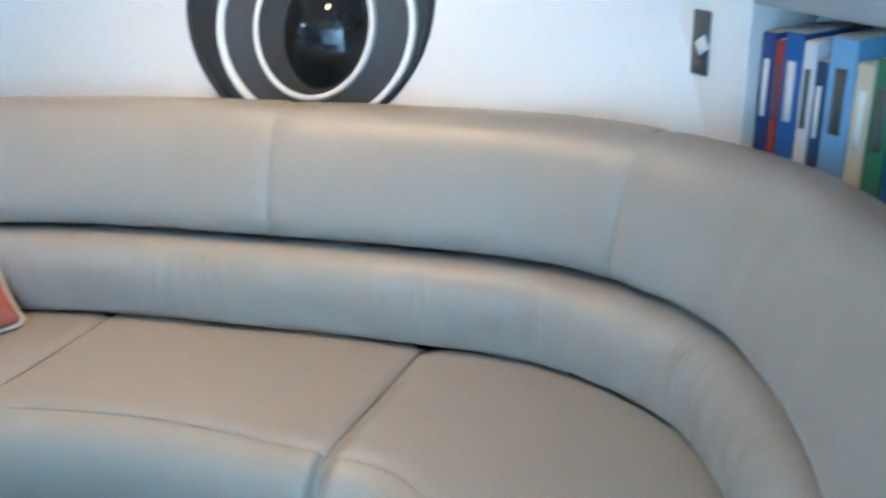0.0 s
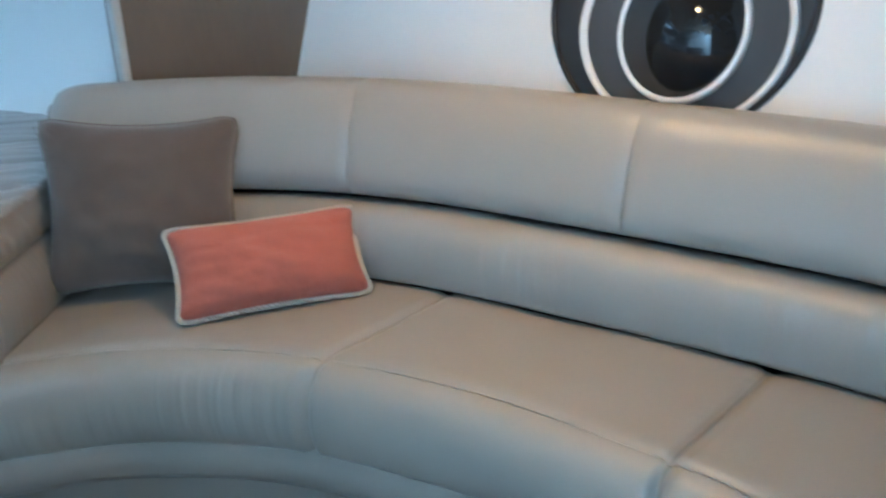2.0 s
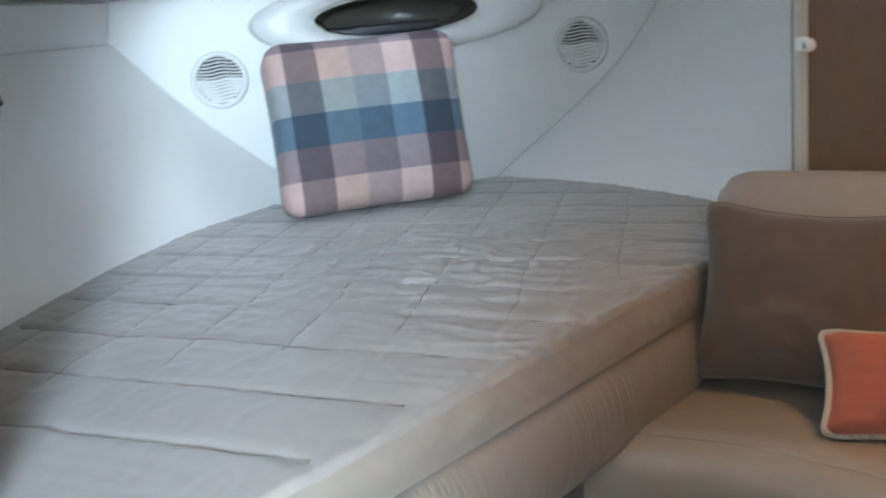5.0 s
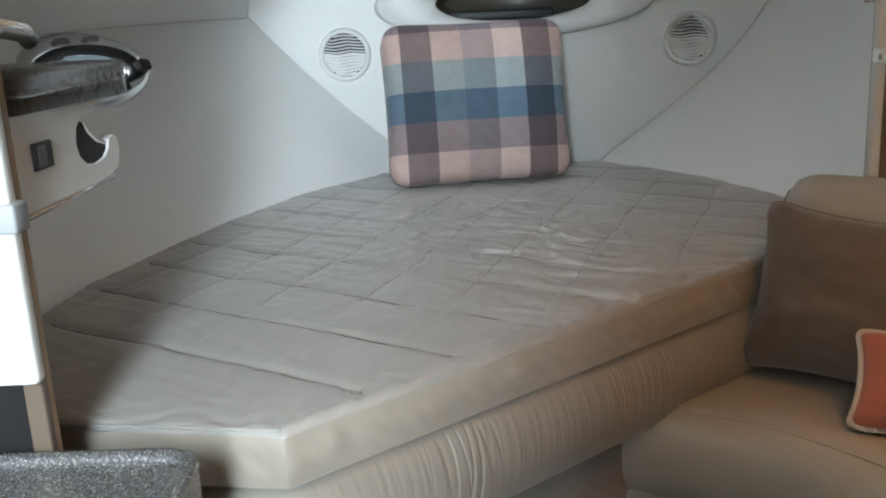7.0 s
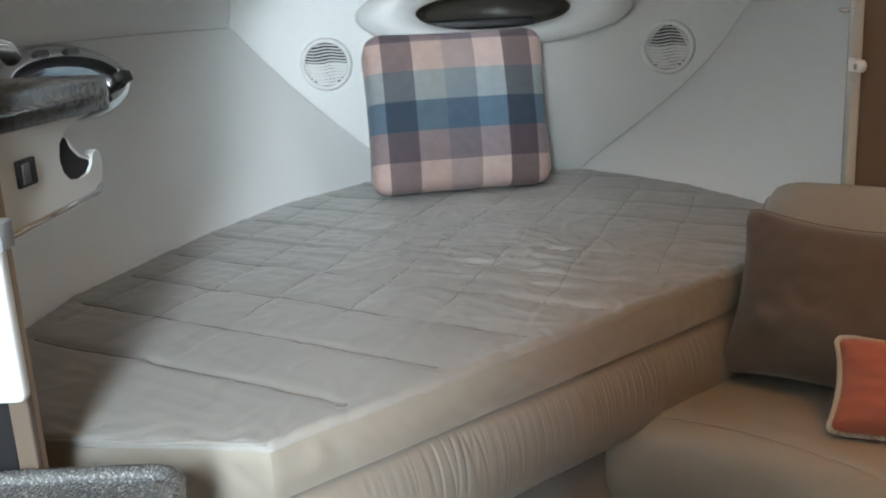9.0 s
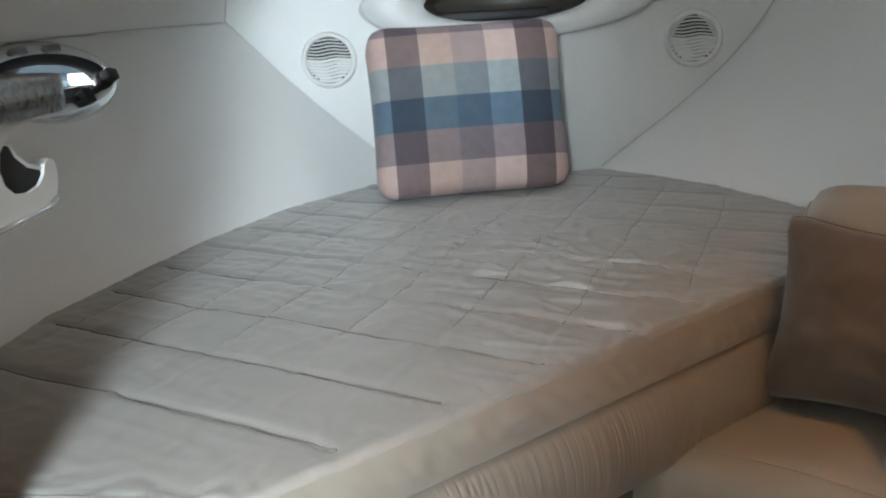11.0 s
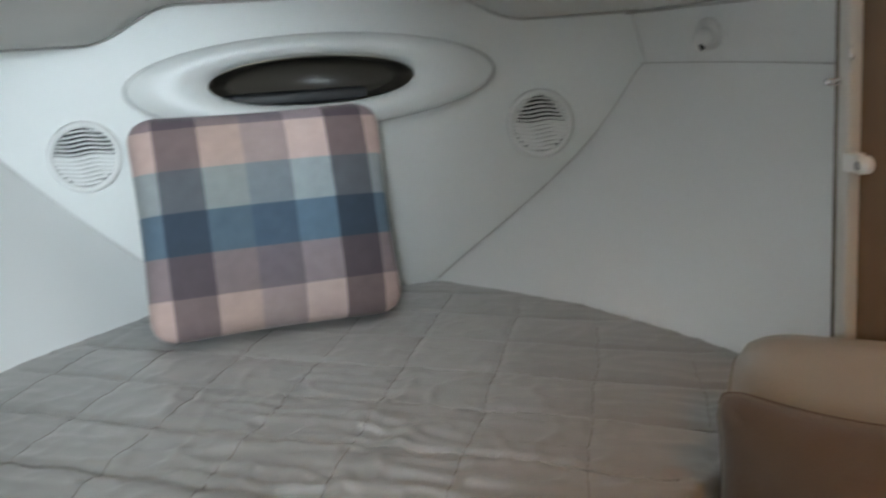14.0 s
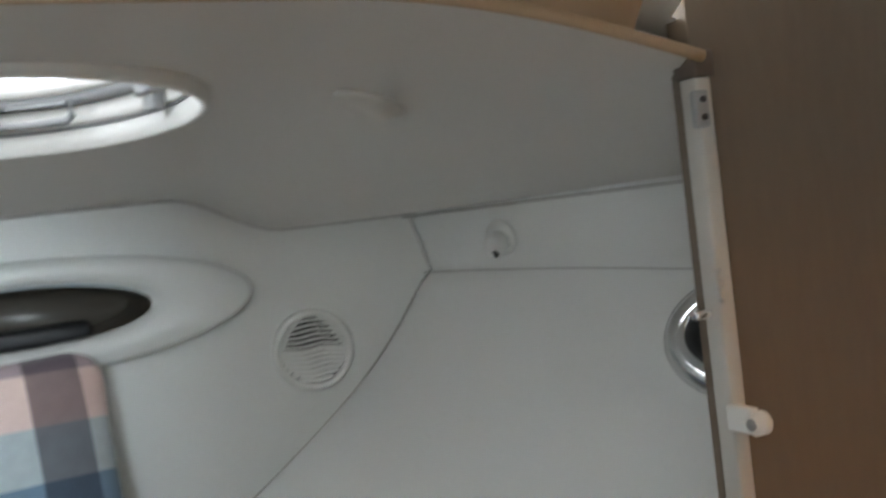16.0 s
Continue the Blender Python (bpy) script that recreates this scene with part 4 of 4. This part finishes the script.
def settee():
    s = thing("settee", "curved beige leather settee with a rolled front and two-tier back", "sofa")
    for u0, u1 in ((0.0, 3.0), (3.0, 5.03), (5.03, 10.0)):
        seat_cushion(s, u0, u1)
    lumbar(s, 0.0, 10.0)
    for u0, u1, a, b in ((0.28, 2.15, True, False), (2.15, 4.05, False, False), (4.05, 6.4, False, False), (6.4, 10.0, False, True)):
        back_rest(s, u0, u1, a, b)
    # black board that paints the shade in the gaps between the padding
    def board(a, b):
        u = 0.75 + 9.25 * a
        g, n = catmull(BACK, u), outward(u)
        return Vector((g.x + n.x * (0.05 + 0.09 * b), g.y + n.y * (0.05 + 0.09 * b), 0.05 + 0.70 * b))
    part("gap_shade_board", surface(board, 120, 4), gap_shade, s, "black board painting the shade in the cushion gaps")
    def plinth(a, b):
        u = 10 * a
        f, g = catmull(FRONT, u), catmull(BACK, u)
        d = (f - g).normalized()
        o = 0.022 + 0.028 * math.sin(math.pi * min(1.0, b / 0.24)) ** 0.6 - 0.03 * smoothstep(0.22, 0.27, b)
        return Vector((f.x + d.x * o, f.y + d.y * o, 0.356 * (1 - b)))
    part("plinth", surface(plinth, 110, 50), leather_dark, s, "beige vinyl base with a moulded ledge")
    # thin dark tubes paint the shade in the grooves between seat cushions
    for u in (3.0, 5.03):
        pts = []
        for k in range(26):
            p = catmull([(x, z, 0) for x, z in SEAT_PROFILE], 1.5 + k * 0.48)
            g, f = catmull(BACK, u), catmull(FRONT, u)
            st = f - g
            pos = g + st * min(p.x, 1.0) + st.normalized() * max(0.0, p.x - 1.0) * 0.27 * 0.6
            pts.append((pos.x, pos.y, 0.494 + p.y))
        part("seam_groove_shade", tube(pts, 0.0022, 6), seam_leather, s)
    # likewise, darker tubes for the shaded grooves of the back
    for u in (2.15, 4.05, 6.4):
        pts = []
        g, n = catmull(BACK, u), outward(u)
        for x, z in ((0.004, 0.012), (0.0015, 0.03), (0.005, 0.05), (0.0115, 0.07), (0.020, 0.09), (0.0295, 0.11), (0.043, 0.13), (0.0575, 0.145), (0.074, 0.155), (0.09, 0.160), (0.108, 0.160)):
            pts.append((g.x + n.x * (x + 0.0045), g.y + n.y * (x + 0.0045), 0.646 + z * 1.164))
        part("seam_groove_shade", tube(pts, 0.0014, 6), leather_dark, s)
    # stitched line where the seat turns into the rolled front
    part("front_stitching", tube([Vector((*catmull(FRONT, 0.1 + 2.85 * i / 50), 0.4962)) for i in range(51)], 0.0014, 5), leather, s)
    part("front_stitching", tube([Vector((*catmull(FRONT, 3.06 + 1.9 * i / 40), 0.4962)) for i in range(41)], 0.0014, 5), leather, s)
    part("front_stitching", tube([Vector((*catmull(FRONT, 5.1 + 4.8 * i / 60), 0.4962)) for i in range(61)], 0.0014, 5), leather, s)


settee()


# ---------------------------------------------------------------- cushions
def pillow_mesh(w, h, t, puff=0.5, corner=0.35, seedv=0.0, edge=0.0, pinch=0.05, n=44, rumple=1.0):
    """A stuffed cushion standing in x and z, its base at z 0. edge: share of the thickness that its border keeps."""
    bm = bmesh.new()
    def rim(x, z):
        ex = 1 - pinch * (1 - abs(z) ** 2)
        ez = 1 - pinch * (1 - abs(x) ** 2)
        cx = max(0.0, abs(x) - (1 - corner)) / corner
        cz = max(0.0, abs(z) - (1 - corner)) / corner
        m = math.hypot(cx, cz)
        big = max(cx, cz)
        if m > 1e-6 and big > 0:
            f = big / m
            px = (1 - corner) + corner * cx * f if cx > 0 else abs(x)
            pz = (1 - corner) + corner * cz * f if cz > 0 else abs(z)
            x, z = math.copysign(px, x), math.copysign(pz, z)
        return x * ex, z * ez
    for s in (-1, 1):
        def fn(a, b, s=s):
            x, z = 2 * a - 1, 2 * b - 1
            body = ((1 - abs(x) ** 2.6) * (1 - abs(z) ** 2.6)) ** puff
            rx, rz = rim(x, z)
            wr = (0.09 * noise.noise(Vector((rx * 2.2 + seedv, s * 3, rz * 2.2))) + 0.05 * noise.noise(Vector((rx * 5 + seedv, s * 3, rz * 5)))) * body * rumple
            y = s * t / 2 * (edge + (1 - edge) * (body + wr))
            return Vector((rx * w / 2, y, h / 2 + rz * h / 2))
        surface(fn, n, n, bm=bm)
    bmesh.ops.remove_doubles(bm, verts=bm.verts, dist=0.0004)
    if edge:
        holes = [e for e in bm.edges if len(e.link_faces) == 1]
        bmesh.ops.bridge_loops(bm, edges=holes)
    return bm


def rim_path(w, h, corner, pinch, n=44, grow=0.0):
    pts = []
    seq = [(-1 + 2 * i / n, -1) for i in range(n)] + [(1, -1 + 2 * i / n) for i in range(n)] + [(1 - 2 * i / n, 1) for i in range(n)] + [(-1, 1 - 2 * i / n) for i in range(n)]
    for x, z in seq:
        ex, ez = 1 - pinch * (1 - abs(z) ** 2), 1 - pinch * (1 - abs(x) ** 2)
        cx = max(0.0, abs(x) - (1 - corner)) / corner
        cz = max(0.0, abs(z) - (1 - corner)) / corner
        m, big = math.hypot(cx, cz), max(cx, cz)
        if m > 1e-6:
            f = big / m
            px = (1 - corner) + corner * cx * f if cx > 0 else abs(x)
            pz = (1 - corner) + corner * cz * f if cz > 0 else abs(z)
            x, z = math.copysign(px, x), math.copysign(pz, z)
        pts.append(Vector((x * ex * (w / 2 + grow), 0, h / 2 + z * ez * (h / 2 + grow))))
    return pts


def frame_from(origin, across, lean_up):
    """Pose with x along across, z along lean_up as far as square to it."""
    x = Vector(across).normalized()
    z = Vector(lean_up)
    z = (z - x * z.dot(x)).normalized()
    y = z.cross(x)
    m = Matrix((x, y, z)).transposed().to_4x4()
    m.translation = Vector(origin)
    return m


plaid_pillow = thing("plaid_pillow", "square plaid cushion in pink, grey and navy standing on the berth", "pillow", frame_from((-0.115, 1.825, 0.703), (0.957, 0.15, 0), (0.085, 0.25, 0.95)))
part("cover", pillow_mesh(0.49, 0.43, 0.20, 0.42, 0.25, 2.0, 0.42, 0.03), plaid, plaid_pillow)

brown_pillow = thing("brown_pillow", "brown suede cushion leaning on the end of the settee", "pillow", frame_from((0.474, 0.839, 0.500), (0.30, -0.20, -0.026), (0.17, 0.20, 0.95)))
suede_cover = part("cover", pillow_mesh(0.345, 0.312, 0.185, 0.44, 0.24, 5.0, 0.06, 0.13, 60, 1.35), brown_suede, brown_pillow)
part("seam", tube(rim_path(0.345, 0.312, 0.24, 0.13), 0.0022, 6, True), brown_suede, suede_cover)

orange_pillow = thing("orange_pillow", "small orange lumbar cushion with cream cord edging on the settee", "pillow", frame_from((0.578, 0.598, 0.510), (0.28, -0.13, -0.006), (0.055, 0.105, 0.150)))
cotton_cover = part("cover", pillow_mesh(0.325, 0.158, 0.115, 0.48, 0.20, 8.0, 0.04, 0.085, 60, 1.5), orange_cotton, orange_pillow)
def cord():
    bm = bmesh.new()
    base_pts = rim_path(0.325, 0.158, 0.20, 0.085, 44, 0.003)
    for ph in (0, math.pi):
        pts = []
        n = len(base_pts)
        for i in range(n * 3):
            k = i / 3
            p = base_pts[int(k) % n].lerp(base_pts[(int(k) + 1) % n], k - int(k))
            c = (base_pts[int(k) % n] - Vector((0, 0, 0.079))).normalized()
            w = i * 0.8 + ph
            pts.append(p + 0.0024 * (math.cos(w) * c + math.sin(w) * Vector((0, 1, 0))))
        tube(pts, 0.0034, 5, True, bm)
    return bm
part("cord_edging", cord(), cream_cord, cotton_cover, "twisted cream cord")


# ---------------------------------------------------------------- galley side
def galley_counter():
    c = thing("galley_counter", "galley counter with a dark speckled top and raised rim", "counter")
    z = 0.72
    bm = slab(-1.22, -0.425, -0.75, 0.225, z - 0.035, z, 0.0)
    vert = [e for e in bm.edges if abs(e.verts[0].co.z - e.verts[1].co.z) > 0.01 and e.verts[0].co.x > -0.5]
    bmesh.ops.bevel(bm, geom=vert, offset=0.035, segments=6, affect="EDGES")
    top = part("top", bm, granite, c, smooth=False)
    rim = [(-1.2, 0.215), (-0.9, 0.215), (-0.465, 0.215), (-0.445, 0.208), (-0.436, 0.192), (-0.434, 0.16), (-0.434, -0.3), (-0.434, -0.74)]
    part("raised_rim", tube([(x, y, z + 0.004) for x, y in rim], 0.012, 10, squash=0.8), granite, top)
    part("body", slab(-1.22, -0.47, -0.72, 0.19, 0.08, z - 0.035, 0.006), white_plastic, c, "white cabinet body")
    part("toe_kick", slab(-1.22, -0.52, -0.70, 0.14, 0.0, 0.08, 0.002), gap_shade, c)


galley_counter()


def partition():
    p = thing("galley_partition", "white locker door with an oak edge post and a grey strap", "partition")
    part("post", slab(-0.622, -0.598, 0.238, 0.262, 0.60, 1.72, 0.003), wood, p, "light oak post")
    part("post_face", slab(-0.612, -0.591, 0.2235, 0.2375, 0.66, 1.72, 0.002), dark_wood, p, "dark walnut edging")
    # door widened out of view as far as the hull, to shade the port side
    part("door", slab(-1.20, -0.583, 0.200, 0.222, 0.815, 1.70, 0.006), white_plastic, p, "white door")
    part("strap", slab(-1.20, -0.576, 0.196, 0.227, 0.975, 1.005, 0.003), grey_plastic, p, "grey strap")
    # black slab paints the shaded gap under the door
    part("back", slab(-1.20, -0.615, 0.228, 0.24, 0.60, 1.70, 0.0), gap_shade, p)


partition()


def moulded_shelf():
    """White moulded unit against the port side with a speckled top and a hand hole."""
    s = thing("moulded_shelf", "white moulded shelf unit with a speckled top and a hand hole", "shelf")
    x1, y0, y1, z0, z1 = -0.60, 0.262, 0.58, 0.977, 1.082
    def top(zlo, zhi, grow):
        bm = bmesh.new()
        out = [(-1.08, y0), (x1 + grow, y0)]
        for k in range(13):
            t = math.pi / 2 * k / 12
            out.append((x1 + grow - 0.12 + 0.12 * math.cos(t), y1 + 0.05 + grow - 0.12 + 0.12 * math.sin(t)))
        out += [(-1.05, y1 + 0.05 + grow)]
        lo = [bm.verts.new((x, y, zlo)) for x, y in out]
        hi = [bm.verts.new((x, y, zhi)) for x, y in out]
        bm.faces.new(lo[::-1])
        bm.faces.new(hi)
        for i in range(len(out)):
            bm.faces.new((lo[i], lo[(i + 1) % len(out)], hi[(i + 1) % len(out)], hi[i]))
        bmesh.ops.bevel(bm, geom=[e for e in bm.edges if abs(e.verts[0].co.z - e.verts[1].co.z) < 1e-6], offset=0.0195, segments=6, affect="EDGES")
        return bm
    part("top", top(z1, z1 + 0.040, 0.020), speckled_laminate, s, "speckled rounded top")
    # front plate with an open hand notch, hooked at its lower end
    out = [(y0, z0), (0.50, z0), (0.527, z0 + 0.002), (0.541, z0 + 0.014), (0.548, 1.008), (0.546, 1.024), (0.534, 1.030), (0.519, 1.026), (0.513, 1.014), (0.498, 1.005), (0.470, 1.002), (0.440, 1.006), (0.422, 1.018), (0.416, 1.034), (0.422, 1.052), (0.442, 1.065), (0.475, 1.073), (0.52, 1.077), (0.56, z1), (y0, z1)]
    smooth = []
    for i in range(len(out)):
        for q in range(3):
            p = Vector(out[i]).lerp(Vector(out[(i + 1) % len(out)]), q / 3)
            smooth.append(p)
    bm = bmesh.new()
    f = [bm.verts.new((x1, p.x, p.y)) for p in smooth]
    k = [bm.verts.new((x1 - 0.014, p.x, p.y)) for p in smooth]
    bm.faces.new(f)
    bm.faces.new(k[::-1])
    for i in range(len(smooth)):
        bm.faces.new((f[i], f[(i + 1) % len(f)], k[(i + 1) % len(f)], k[i]))
    part("front_plate", bm, gelcoat, s, smooth=False)
    # black sheet just behind the plate paints the notch's inner shade
    hole = [(0.412, 1.030), (0.420, 1.052), (0.434, 1.062), (0.452, 1.058), (0.462, 1.044), (0.485, 1.030), (0.514, 1.022), (0.514, 1.002), (0.47, 0.996), (0.43, 1.000)]
    bm = bmesh.new()
    f = [bm.verts.new((x1 - 0.004, y, z)) for y, z in hole]
    k = [bm.verts.new((x1 - 0.010, y, z)) for y, z in hole]
    bm.faces.new(f)
    bm.faces.new(k[::-1])
    for i in range(len(hole)):
        bm.faces.new((f[i], f[(i + 1) % len(f)], k[(i + 1) % len(f)], k[i]))
    part("notch_shade", bm, gap_shade, s, "black sheet painting the shade inside the hand hole", smooth=False)
    part("hole_rim", tube([(x1 - 0.005, y, z) for y, z in hole[2:7]], 0.003, 6), gelcoat, s)
    part("bottom_rail", tube([(x1 + 0.002, y0, z0), (x1 + 0.002, 0.45, z0), (x1 + 0.001, 0.51, z0), (x1, 0.535, z0 + 0.006)], 0.004, 8), chrome, s, "bright lower edge")
    outlet = part("outlet", slab(x1 - 0.004, x1 + 0.005, 0.300, 0.342, 1.020, 1.050, 0.002), black_rubber, s, "dark outlet plate")
    part("outlet_window", slab(x1 + 0.004, x1 + 0.007, 0.304, 0.322, 1.024, 1.046, 0.001), ring_grey, outlet)
    part("underside", slab(-1.05, x1 - 0.01, y0, 0.50, z0 - 0.002, z0 + 0.006, 0.0), gelcoat, s)


moulded_shelf()


def tap():
    t = thing("galley_tap", "chrome tap on the speckled shelf", "tap")
    part("base", disc(0.030, 0.024, pose(-0.665, 0.325, 1.134), 20, 0.006), chrome, t)
    part("spout", tube([(-0.665, 0.325, 1.14), (-0.66, 0.335, 1.162), (-0.652, 0.37, 1.172), (-0.646, 0.42, 1.166), (-0.645, 0.435, 1.155)], 0.012, 10), chrome, t)
    part("handle", disc(0.018, 0.04, pose(-0.70, 0.36, 1.14, 20, 10, 0), 16, 0.005), chrome, t)


tap()


# ---------------------------------------------------------------- book nook behind the settee
def nook():
    a, b = Vector((1.215, -0.395, 0)), Vector((0.985, -0.70, 0))
    x = (b - a).normalized()
    n = Vector((-x.y, x.x, 0))
    if n.x > 0:
        n = -n
    m = Matrix((x, -n, Vector((0, 0, 1)))).transposed().to_4x4()
    m.translation = a
    c = thing("book_nook", "white cabinet with an open book niche behind the settee", "bookcase", m)
    part("stile", slab(-0.03, 0.115, 0.0, 0.03, 0.3, 1.75, 0.004), white_plastic, c)
    part("return_panel", slab(0.105, 0.119, 0.0, 0.22, 0.3, 1.75, 0.003), white_plastic, c)
    part("shelf", slab(0.119, 0.62, 0.0, 0.24, 0.755, 0.775, 0.003), white_plastic, c)
    part("upper_shelf", slab(0.119, 0.62, 0.0, 0.24, 0.985, 1.03, 0.003), grey_plastic, c, "grey rail above the niche")
    part("upper_door", slab(0.119, 0.62, -0.004, 0.02, 1.03, 1.75, 0.004), white_plastic, c)
    part("back", slab(0.10, 0.62, 0.22, 0.24, 0.3, 1.75, 0.0), white_plastic, c)
    part("side", slab(0.60, 0.62, 0.0, 0.24, 0.3, 1.75, 0.0), white_plastic, c)
    st = thing("sticker", "small dark picture sticker on the white cabinet", "sticker", m @ pose(0.028, -0.003, 0.92, 90, 0, 0))
    part("card", slab(-0.017, 0.017, -0.045, 0.045, -0.001, 0.001, 0.0), ring_grey, st)
    part("print_bar", slab(-0.010, 0.014, -0.015, 0.006, 0.001, 0.002, 0.0, 1, pose(0, 0, 0, 0, 0, 35)), white_plastic, st)
    part("print_patch", slab(-0.012, 0.008, -0.036, -0.022, 0.001, 0.002, 0.0), brown_panel, st)
    colours = [("navy", (0.02, 0.05, 0.20)), ("red", (0.30, 0.04, 0.03)), ("blue", (0.04, 0.11, 0.35)), ("white", (0.65, 0.66, 0.70)), ("navy", (0.03, 0.05, 0.12)), ("pale blue", (0.22, 0.38, 0.62)), ("cream", (0.62, 0.55, 0.40)), ("green", (0.06, 0.16, 0.09)), ("blue", (0.03, 0.10, 0.32))]
    xx = 0.122
    for i, (nm, col) in enumerate(colours):
        w = (0.024, 0.014, 0.032, 0.022, 0.018, 0.042, 0.026, 0.03, 0.028)[i]
        h = (0.172, 0.165, 0.178, 0.172, 0.15, 0.185, 0.16, 0.17, 0.165)[i]
        bk = thing("book", nm + " book standing in the niche", "book", m @ pose(xx + w / 2, 0.02, 0.776, 0, 0, 0), "books in the niche")
        mat = material("book_cover", col, 0.45, vary=0.12, scale=20, bump=0.05)
        cover = part("cover", slab(-w / 2 + 0.0005, w / 2 - 0.0005, 0.0, 0.14, 0, h, 0.002), mat, bk)
        part("pages", slab(-w / 2 + 0.003, w / 2 - 0.003, 0.004, 0.138, 0.004, h + 0.001, 0.0), cream_cord, bk, "cream page block")
        part("title_bar", slab(-w / 5, w / 5, -0.0012, 0.002, h * 0.35, h * 0.8, 0.0), white_plastic if i % 2 == 0 else ring_grey, cover)
        xx += w + 0.001


nook()


# ---------------------------------------------------------------- outside
ground = bmesh.new()
vs = [ground.verts.new(p) for p in ((-400, -400, -0.9), (400, -400, -0.9), (400, 400, -0.9), (-400, 400, -0.9))]
ground.faces.new(vs)
water = material("harbour_water", (0.08, 0.10, 0.10), 0.2, vary=0.2, scale=0.5, grain=3, bump=0.4)
structure("water", ground, water, "grey-green harbour water")
def glow_material(name, a, b, scale, strength):
    m = bpy.data.materials.new(name)
    m.use_nodes = True
    t = m.node_tree
    e = t.nodes.new("ShaderNodeEmission")
    n = t.nodes.new("ShaderNodeTexNoise")
    n.inputs["Scale"].default_value = scale
    mix = t.nodes.new("ShaderNodeMix")
    mix.data_type = "RGBA"
    mix.inputs["A"].default_value, mix.inputs["B"].default_value = (*a, 1), (*b, 1)
    t.links.new(n.outputs["Fac"], mix.inputs["Factor"])
    t.links.new(mix.outputs["Result"], e.inputs["Color"])
    e.inputs["Strength"].default_value = strength
    t.links.new(e.outputs[0], t.nodes["Material Output"].inputs[0])
    return m


bright = glow_material("bright_overcast", (1.0, 0.98, 0.97), (0.80, 0.79, 0.80), 0.9, 8.0)
sky_disc = oval_plate(2.9, 2.9, 2.05, 0.02, 48)
bmesh.ops.translate(sky_disc, vec=(0, 3.0, 0), verts=sky_disc.verts)
structure("backdrop_sky", sky_disc, bright, "white overcast sky above the hatch", False)
structure("backdrop_port", slab(-4.6, -4.55, -4.0, 7.0, -0.85, 2.6, 0.0), bright, "bright hazy harbour beyond the portlight", False)
# invented post for a pink patch, placed on the camera's line through the portlight
piling = thing("pink_patch_stand_in", "invented piling, its red top standing in for a pink patch outside", "piling")
red = material("red_paint", (0.62, 0.05, 0.10), 0.5, vary=0.1, bump=0.1)
part("post", disc(0.13, 1.70, pose(1.40, 2.11, -0.05), 20, 0.01), dark_wood, piling)
part("painted_top", disc(0.134, 0.42, pose(1.40, 2.11, 0.92), 20, 0.02), red, piling, "pink-red painted top")
